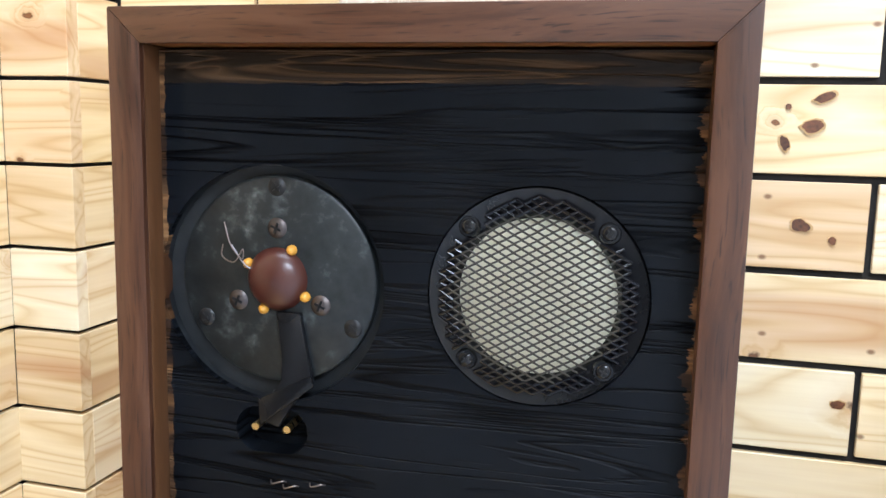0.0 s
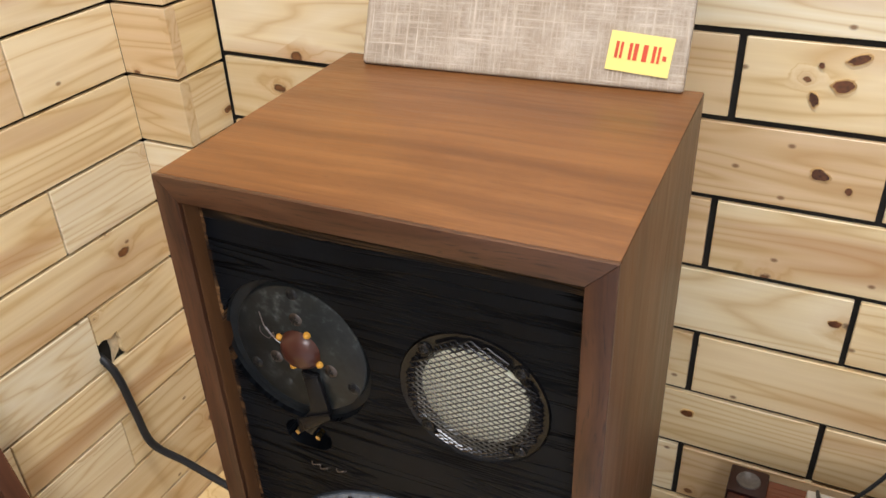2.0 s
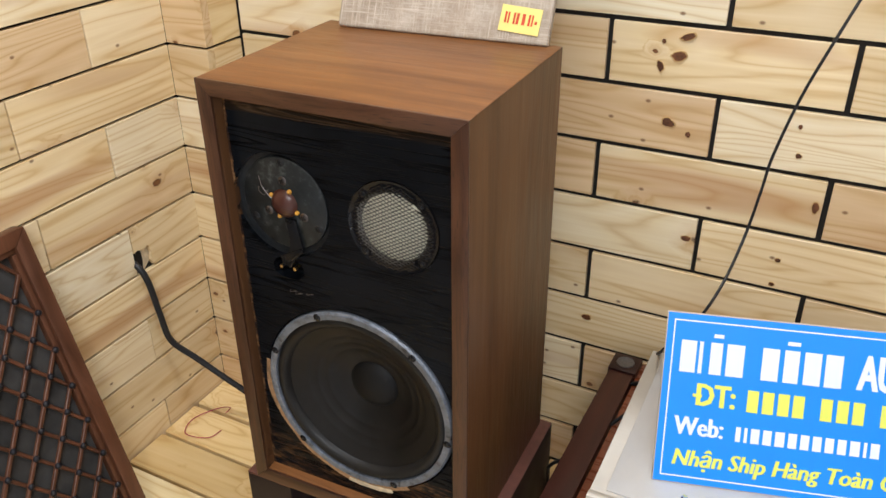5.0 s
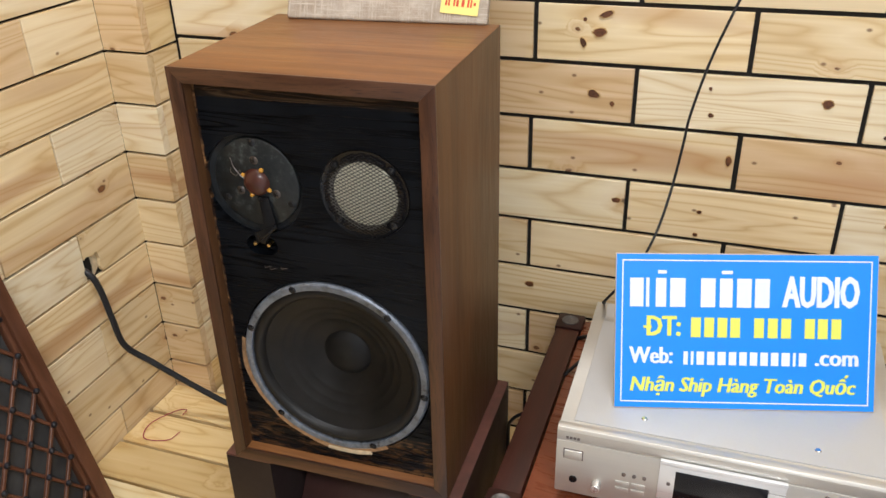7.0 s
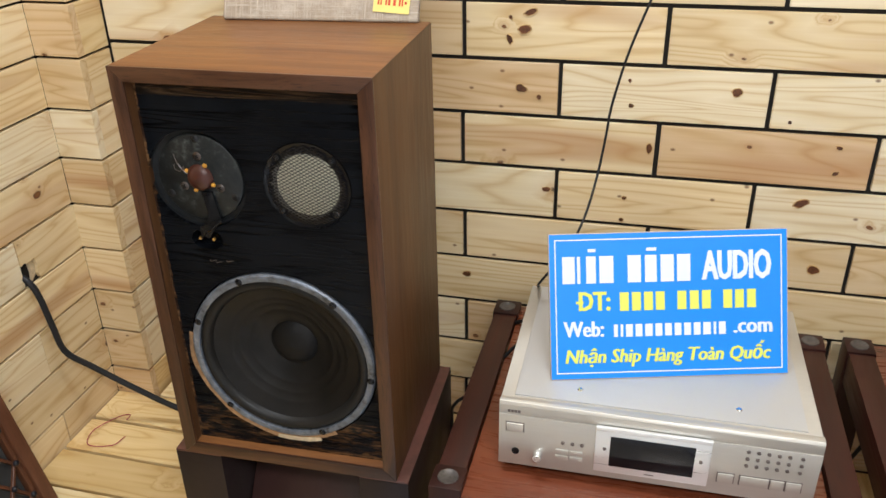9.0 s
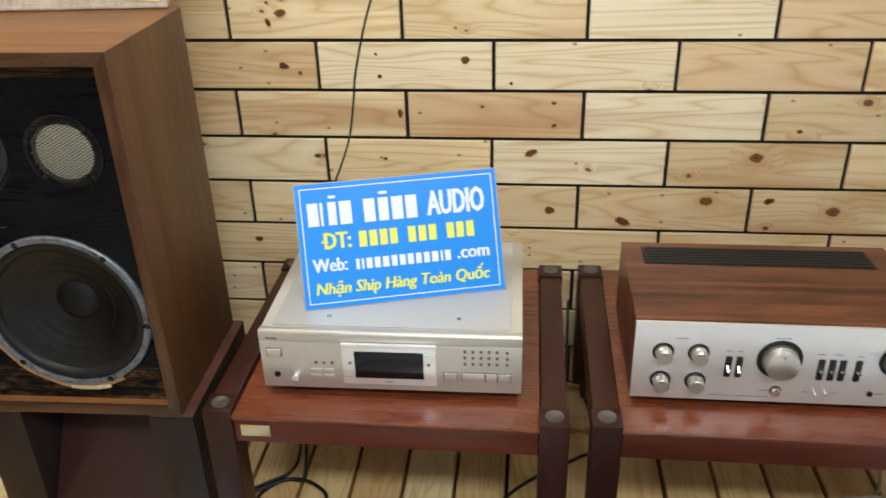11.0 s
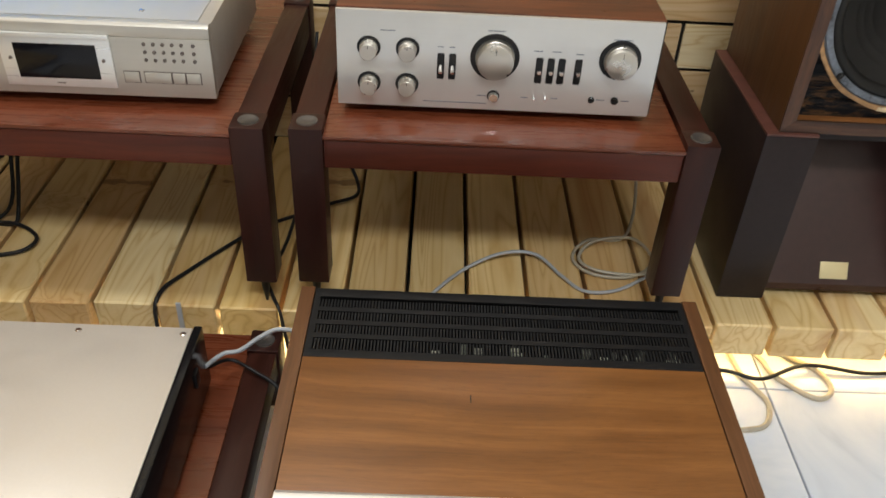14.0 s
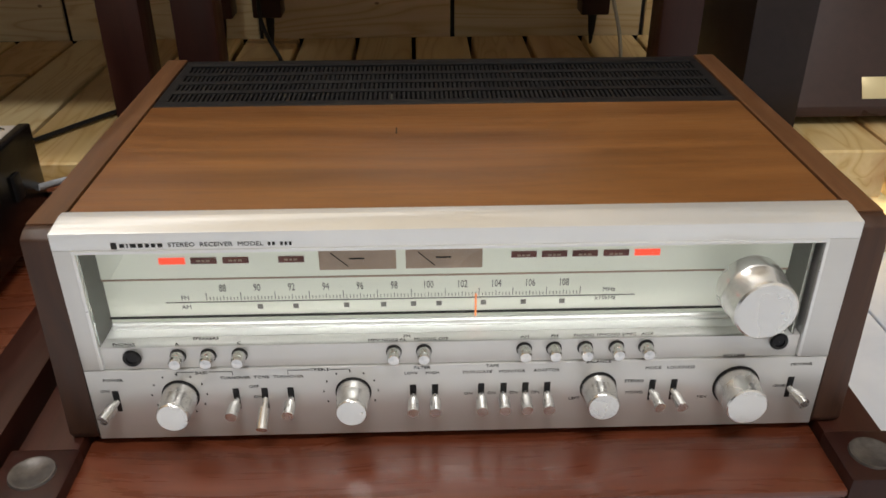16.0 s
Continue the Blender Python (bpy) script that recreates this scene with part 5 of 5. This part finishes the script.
floor = shell("floor", (LEFT - 0.14, ROOM_R + 0.12, ROOM_F - 0.12, BACK + 0.14, -0.06, -0.0215), JOINT, "floor of polished pale tiles")
pilaster = shell("pilaster", (LEFT - 0.008, COL_X - 0.0085, COL_Y + 0.0085, BACK + 0.006, -0.02, ROOM_H), GROUT, "corner pilaster clad in pine blocks")

# ---------------------------------------------------------------- the things
PAIR = "walnut loudspeaker without grille, black front, on a dark stand"
loudspeaker(pose(-0.0385, 0.546, 0.3795, 0, 0, 1.4), PAIR)
loudspeaker(pose(1.690, 0.570, 0.432), PAIR, -0.010, 0.181)
speaker_stand(pose(-0.0395, 0.543, DECK + 0.0005, 0, 0, 1.4), 0.2575, "dark brown wooden speaker stand with a sloping inner panel", False)
speaker_stand(pose(1.690, 0.560, DECK + 0.0005), 0.3095, "dark brown wooden speaker stand with a small plate", True)
cloth_grille(pose(-0.187, 0.800, 1.0015, -24, 0, 4.5))
lattice_grille(pose(-0.4995, 0.100, DECK + 0.008, -13.5, 0, 90))

low_stand(pose(0.226, 0.506, DECK), 0.532, 0.463, 0.324, 0.055, "dark red wooden stand with capped posts and a plate", True)
low_stand(pose(0.838, 0.511, DECK), 0.548, 0.463, 0.324, 0.055, "dark red wooden stand with capped posts")
low_stand(pose(0.235, -0.044, 0.0), 0.538, 0.447, 0.130, 0.012, "low dark red wooden stand on the tiles")
low_stand(pose(0.832, -0.044, 0.0), 0.552, 0.447, 0.130, 0.012, "low dark red wooden stand on the tiles")

disc_player(pose(0.290, 0.545, 0.4535, 0, 0, 0.8))
amplifier(pose(0.876, 0.560, 0.4505))
receiver(pose(0.8541, -0.009, 0.1272) @ Matrix.Diagonal((0.983, 1.0, 1.02, 1.0)))
lower_player(pose(0.284, -0.008, 0.132))
shop_sign(pose(0.352, 0.607, 0.559, -25, 0, 15.5))

# cables
cable("speaker_cable", [(-0.690, 0.775, 0.515), (-0.658, 0.774, 0.503), (-0.645, 0.778, 0.470), (-0.638, 0.783, 0.40), (-0.630, 0.790, 0.335), (-0.595, 0.815, 0.285), (-0.53, 0.84, 0.225), (-0.45, 0.865, 0.165), (-0.36, 0.88, 0.134), (-0.22, 0.89, 0.130)], 0.0062, CABLE_GREY, "dark grey cable hanging from a hole in the wall")
cable("thin_wire", [(-0.55, 0.80, 0.126), (-0.56, 0.77, 0.126), (-0.61, 0.76, 0.126), (-0.625, 0.80, 0.128), (-0.60, 0.85, 0.128), (-0.575, 0.86, 0.132), (-0.57, 0.84, 0.134)], 0.0010, CABLE_RED, "thin crimson wire curled on the platform")
cable("wall_cable", [(0.475, 1.010, 1.12), (0.433, 0.965, 1.007), (0.409, 0.955, 0.934), (0.391, 0.944, 0.856), (0.386, 0.935, 0.810), (0.3775, 0.913, 0.745), (0.366, 0.850, 0.700), (0.345, 0.820, 0.655), (0.308, 0.805, 0.604), (0.297, 0.850, 0.568), (0.297, 0.885, 0.540), (0.300, 0.895, 0.480)], 0.0021, CABLE_BLACK, "thin black cable hanging before the pine wall")

cable("signal_cable", [(0.300, 0.800, 0.395), (0.285, 0.76, 0.25), (0.288, 0.70, 0.150), (0.285, 0.675, 0.128), (0.246, 0.672, 0.127), (0.212, 0.628, 0.127), (0.226, 0.596, 0.127), (0.279, 0.585, 0.127), (0.330, 0.598, 0.129), (0.342, 0.632, 0.131), (0.305, 0.664, 0.132), (0.262, 0.668, 0.134), (0.215, 0.642, 0.132), (0.150, 0.60, 0.127)], 0.0034, CABLE_BLACK, "black cable looped on the planks under a stand")
cable("signal_cable", [(0.286, 0.80, 0.395), (0.272, 0.765, 0.26), (0.272, 0.72, 0.16), (0.255, 0.69, 0.130), (0.21, 0.655, 0.128), (0.17, 0.61, 0.127), (0.20, 0.54, 0.127), (0.232, 0.500, 0.122), (0.240, 0.482, 0.09), (0.243, 0.475, 0.03)], 0.0034, CABLE_BLACK, "black cable looped on the planks under a stand")
cable("power_cable", [(0.86, 0.86, 0.36), (0.835, 0.90, 0.20), (0.868, 0.864, 0.132), (0.872, 0.811, 0.128), (0.823, 0.777, 0.128), (0.782, 0.745, 0.128), (0.723, 0.702, 0.128), (0.674, 0.648, 0.127), (0.615, 0.562, 0.127), (0.590, 0.520, 0.127), (0.583, 0.488, 0.118), (0.581, 0.482, 0.07), (0.579, 0.480, 0.006), (0.58, 0.45, 0.005)], 0.0034, CABLE_BLACK, "black cable running over the platform edge")
cable("power_cable", [(0.795, 0.93, 0.40), (0.790, 0.80, 0.22), (0.770, 0.66, 0.140), (0.752, 0.560, 0.128), (0.764, 0.515, 0.127), (0.780, 0.486, 0.118), (0.786, 0.480, 0.08), (0.80, 0.47, 0.008), (0.83, 0.44, 0.005)], 0.0030, CABLE_BLACK, "black cable running over the platform edge")
cable("pale_cable", [(1.33, 0.93, 0.40), (1.40, 0.86, 0.20), (1.373, 0.72, 0.130), (1.30, 0.70, 0.127), (1.265, 0.645, 0.127), (1.293, 0.602, 0.127), (1.359, 0.597, 0.127), (1.405, 0.64, 0.130), (1.38, 0.70, 0.133), (1.31, 0.69, 0.132), (1.275, 0.64, 0.132), (1.30, 0.606, 0.132), (1.37, 0.60, 0.130), (1.43, 0.63, 0.127)], 0.0030, CABLE_CLEAR, "clear cable coiled on the planks")
cable("pale_cable", [(1.00, 0.505, 0.110), (1.021, 0.530, 0.127), (1.074, 0.597, 0.128), (1.14, 0.632, 0.140), (1.20, 0.640, 0.134), (1.24, 0.592, 0.128), (1.275, 0.553, 0.128), (1.33, 0.56, 0.127), (1.39, 0.60, 0.128)], 0.0030, CABLE_PALE, "pale grey cable lying on the planks")
cable("floor_cable", [(1.56, 0.60, 0.006), (1.597, 0.536, 0.006), (1.61, 0.495, 0.006), (1.663, 0.447, 0.006), (1.697, 0.465, 0.006), (1.69, 0.51, 0.006), (1.63, 0.56, 0.006), (1.60, 0.62, 0.006)], 0.0045, CABLE_CLEAR, "cream cable looped on the tiles")
cable("floor_cable", [(1.43, 0.36, 0.006), (1.513, 0.371, 0.006), (1.561, 0.384, 0.006), (1.580, 0.429, 0.006), (1.566, 0.466, 0.006), (1.552, 0.50, 0.006), (1.54, 0.60, 0.006)], 0.0045, CABLE_CLEAR, "cream cable looped on the tiles")
cable("floor_cable", [(1.40, 0.50, 0.005), (1.517, 0.497, 0.013), (1.581, 0.479, 0.014), (1.668, 0.516, 0.014), (1.772, 0.510, 0.006), (1.871, 0.518, 0.005), (2.02, 0.50, 0.005)], 0.0034, CABLE_BLACK, "black cable lying on the tiles")
cable("link_cable", [(0.713, 0.300, 0.175), (0.730, 0.333, 0.168), (0.751, 0.347, 0.163), (0.772, 0.378, 0.160), (0.797, 0.397, 0.160), (0.835, 0.390, 0.160), (0.87, 0.375, 0.158)], 0.0034, CABLE_PALE, "pale grey cable between two components")
cable("link_cable", [(0.713, 0.315, 0.160), (0.735, 0.345, 0.145), (0.77, 0.331, 0.139), (0.807, 0.310, 0.130), (0.822, 0.300, 0.09), (0.812, 0.34, 0.02), (0.80, 0.40, 0.004)], 0.0028, CABLE_BLACK, "black cable hanging between two low stands")
cable("player_cable", [(0.300, 0.885, 0.475), (0.262, 0.925, 0.447), (0.213, 0.94, 0.400), (0.182, 0.93, 0.325), (0.172, 0.93, 0.265), (0.175, 0.92, 0.16), (0.20, 0.90, 0.127)], 0.0036, CABLE_BLACK, "black cable behind the disc player")
cable("player_cable", [(0.300, 0.875, 0.470), (0.262, 0.83, 0.452), (0.197, 0.80, 0.372), (0.165, 0.80, 0.338), (0.150, 0.83, 0.28), (0.148, 0.86, 0.14), (0.17, 0.90, 0.127)], 0.0030, CABLE_BLACK, "black cable behind the disc player")
cable("flat_cable", [(0.040, 0.575, 0.126), (0.081, 0.616, 0.127), (0.107, 0.685, 0.127), (0.145, 0.78, 0.127), (0.142, 0.90, 0.127), (0.10, 0.97, 0.127)], 0.0042, CABLE_PALE, "pale cable beside the speaker stand")
tape = thing("cable_tie", box(0.6185, 0.6265, 0.478, 0.481, 0.060, 0.131, 0.0008), CABLE_PALE, Matrix(), "pale blue-grey strap over the platform edge", "strap")

# ---------------------------------------------------------------- platform
deck_mesh = {}


def plank(name, length, width, thick, rnd, parent, m, material=PINE_DECK):
    key = (round(length, 3), round(width, 4))
    if key not in deck_mesh:
        deck_mesh[key] = finish("plank", box(-length / 2, length / 2, -width / 2, width / 2, -thick, 0, 0.0025, 1), material, None)
    ob = new(name, deck_mesh[key])
    ob.parent = parent
    ob.matrix_local = m
    return ob


frame_bm = box(0.0, ROOM_R - 0.02, 0.78, 0.83, 0.0, 0.0498)
for bx in ((0.0, ROOM_R - 0.02, 0.98, 1.03, 0.0, 0.0498), (-0.62, -0.56, -0.5, 0.93, 0.0, 0.0498), (-0.10, -0.05, -0.5, 1.0, 0.0, 0.0498)):
    frame_bm = box(*bx, bm=frame_bm)
platform = thing("platform", frame_bm, PINE_DECK, Matrix(), "slatted platform of thick pine planks", "platform", "", "structure", None)
# Unseen dark sheets, added to stop the strip's glow leaking through the gaps.
part("underlay", box(0.001, ROOM_R - 0.01, 0.560, 1.038, 0.0500, 0.0556), GROUT, platform, "added dark sheet under the planks that blocks light", None)
part("underlay", box(LEFT + 0.002, -0.001, -0.62, 1.038, 0.0500, 0.0556), GROUT, platform, "added dark sheet under the planks that blocks light", None)
PITCH = 0.0997
rnd = random.Random(3)
i = -3
while 0.2823 + PITCH * (i + 1) < ROOM_R:
    x = 0.2823 + PITCH * i
    front = 0.484 if x < 1.40 else 0.492
    length = round(1.036 - front, 3)
    plank("plank", length, PITCH - 0.0075, 0.066, rnd, platform, pose(x + PITCH / 2, 1.034 - length / 2 + rnd.uniform(-0.003, 0.003), DECK - rnd.uniform(0, 0.0012), 0, 0, 90))
    i += 1
for k in range(16):
    y0 = 0.945 - 0.0988 * k
    plank("plank", 0.655, PITCH - 0.0075, 0.066, rnd, platform, pose(-0.332, y0 - PITCH / 2 if k else 0.898, DECK - rnd.uniform(0, 0.0012), 0, 0, 0))
plank("plank", 0.555, 0.086, 0.066, rnd, platform, pose(-0.2825, 0.993, DECK - 0.0008))

led = thing("led_strip", box(0.01, ROOM_R - 0.05, 0.541, 0.553, 0.044, 0.0550), LED, Matrix(), "warm glowing light strip under the platform edge", "light strip", "", "", None)

# ---------------------------------------------------------------- pieces: tiles and pine blocks
tile_me = finish("tile", box(-0.2985, 0.2985, -0.2985, 0.2985, -0.0215, 0.0, 0.0012, 1), TILE, None)
for ix in range(-4, 3):
    for iy in range(-6, 2):
        cx, cy = 1.59 + 0.3 + 0.6 * ix, 0.47 - 0.3 + 0.6 * iy
        if LEFT - 0.35 < cx < ROOM_R + 0.3 and ROOM_F - 0.3 < cy < BACK + 0.3:
            ob = new("tile", tile_me)
            ob.parent = floor
            ob.location = (cx, cy, 0)

KNOT = plain("dark_pine_knot", (0.105, 0.038, 0.014), 0.42, 0, 0.55, 260, 0.3)
KNOT_RING = plain("resinous_pine", (0.48, 0.300, 0.120), 0.40, 0, 0.22, 90, 0.1)


def knot(x, z, rx, rz, parent, rnd):
    """An uneven dark knot with its resinous ring, flush in a board's face."""
    turn, c = rnd.uniform(-0.5, 0.5), rnd.uniform(0, 9)
    for name, grow, y, material in (("knot_ring", 1.22, BACK - 0.0010, KNOT_RING), ("knot", 1.0, BACK - 0.0012, KNOT)):
        if name == "knot_ring" and rx < 4:
            continue
        bm = bmesh.new()
        top = []
        for i in range(22):
            a = 2 * math.pi * i / 22
            w = grow * 0.001 * (1 + 0.30 * noise.noise(Vector((1.6 * math.cos(a), 1.6 * math.sin(a), c + grow))))
            px, pz = rx * w * math.cos(a), rz * w * math.sin(a)
            top.append((x + px * math.cos(turn) - pz * math.sin(turn), y, z + px * math.sin(turn) + pz * math.cos(turn)))
        f = bm.faces.new([bm.verts.new(p) for p in top])
        r = bmesh.ops.extrude_face_region(bm, geom=[f])
        bmesh.ops.translate(bm, vec=(0, 0.003, 0), verts=[v for v in r["geom"] if isinstance(v, bmesh.types.BMVert)])
        part(name, bm, material, parent, smooth=None)


ROW, Z0, GAP = 0.0975, 0.1145, 0.0076
ROW_L, Z0_L, GAP_L = 0.0995, 0.088, 0.0050
block_mesh = {}


def block(length, m, parent, height=ROW - GAP):
    key = (round(length, 3), round(height, 4))
    if key not in block_mesh:
        block_mesh[key] = finish("block", box(-length / 2, length / 2, 0, 0.0195, -height / 2, height / 2, 0.0008, 1), PINE, None)
    ob = new("block", block_mesh[key])
    ob.parent = parent
    ob.matrix_local = m
    return ob


rnd = random.Random(11)
ROWS_NEAR = 14
HL = ROW_L - GAP_L
for k in range(ROWS_NEAR):
    zc = Z0 + ROW * (k + 0.5)
    off = 0.128 if k % 2 == 0 else 0.296
    xs = [COL_X - 0.003] + [off + 0.3405 * n + rnd.uniform(-0.003, 0.003) for n in range(-3, 9) if COL_X + 0.05 < off + 0.3405 * n < ROOM_R - 0.05] + [ROOM_R]
    for a, b in zip(xs, xs[1:]):
        block(b - a - 0.0075, pose((a + b) / 2 + (0.003 if a < -0.5 else 0), BACK + rnd.uniform(-0.0008, 0.0008), zc), wall_back)
    zl = Z0_L + ROW_L * (k + 0.5)
    ys = [COL_Y, 0.772, 0.432, 0.092, -0.25] if k % 2 == 0 else [COL_Y, 0.602, 0.262, -0.078, -0.25]
    for n, (a, b) in enumerate(zip(ys, ys[1:])):
        m = pose(LEFT + rnd.uniform(-0.0008, 0.0008), (a + b) / 2 + 0.0012, zl, 0, 0, 90)
        if k == 4 and n == 0:
            # the block round the cable hole
            h, l = HL / 2, (a - b) / 2 - 0.001
            bm = prism([(-l, h), (-l, -0.004), (-l + 0.008, -0.001), (-l + 0.020, -0.006), (-l + 0.036, -0.002), (-l + 0.040, -0.020), (-l + 0.037, -h + 0.012), (-l + 0.042, -h), (l, -h), (l, h)], 0, 0.0195)
            notched = part("block", bm, PINE, wall_left, smooth=None)
            notched.matrix_local = m
            torn = prism([(-l + 0.022, -0.004), (-l + 0.034, -0.003), (-l + 0.039, -0.020), (-l + 0.036, -h + 0.010), (-l + 0.020, -h - 0.004), (-l + 0.024, -0.030)], 0.006, 0.016, 0.001)
            part("torn_edge", torn, PALE_WOOD, notched, "pale splintered edge of the hole")
        else:
            block(a - b - 0.0022, m, wall_left, HL)
    block(COL_X - LEFT, pose((COL_X + LEFT) / 2, COL_Y, zl), pilaster, HL)
    block(BACK - COL_Y - 0.0195, pose(COL_X - 0.0003, (COL_Y + 0.0195 + BACK) / 2, zl, 0, 0, 90), pilaster, HL)
# knots on the back wall: place along and up, half width and half height in millimetres
for row in ((0.235, 0.947, 11, 6), (0.244, 0.976, 11, 4), (0.210, 0.966, 3, 3), (0.209, 0.929, 4, 8), (0.230, 0.846, 9, 6), (0.262, 0.832, 4, 4),
            (0.281, 0.661, 7, 4), (0.585, 0.858, 8, 6), (0.132, 0.467, 8, 5), (0.413, 0.869, 3, 3), (0.418, 0.826, 4, 3), (0.455, 0.752, 5, 8),
            (0.420, 0.656, 4, 3), (0.418, 0.613, 4, 3), (0.713, 0.672, 11, 6), (0.754, 0.548, 10, 7), (0.901, 0.526, 15, 7), (1.184, 0.576, 9, 6),
            (1.218, 0.722, 5, 4), (0.754, 0.775, 5, 3), (0.756, 0.730, 5, 3), (0.672, 0.813, 3, 3), (1.463, 0.561, 7, 9)):
    knot(*row, wall_back, rnd)
# the higher courses, never seen close
bm_b, bm_l = None, None
for k in range(ROWS_NEAR, 27):
    zc = Z0 + ROW * (k + 0.5)
    h = (ROW - GAP) / 2
    off = 0.128 if k % 2 == 0 else 0.296
    xs = [COL_X] + [off + 0.3405 * n for n in range(-2, 8) if off + 0.3405 * n < ROOM_R - 0.05] + [ROOM_R]
    for a, b in zip(xs, xs[1:]):
        bm_b = box(a + 0.004, b - 0.004, BACK, BACK + 0.0195, zc - h, zc + h, bm=bm_b)
    for n in range(10):
        b = 0.94 - 0.34 * n - (0 if k % 2 else 0.17)
        bm_l = box(LEFT - 0.0195, LEFT, max(b - 0.336, ROOM_F), b, zc - h, zc + h, bm=bm_l)
tagged(part("upper_blocks", bm_b, PINE, wall_back, smooth=None), kind="stuff")
tagged(part("upper_blocks", bm_l, PINE, wall_left, smooth=None), kind="stuff")
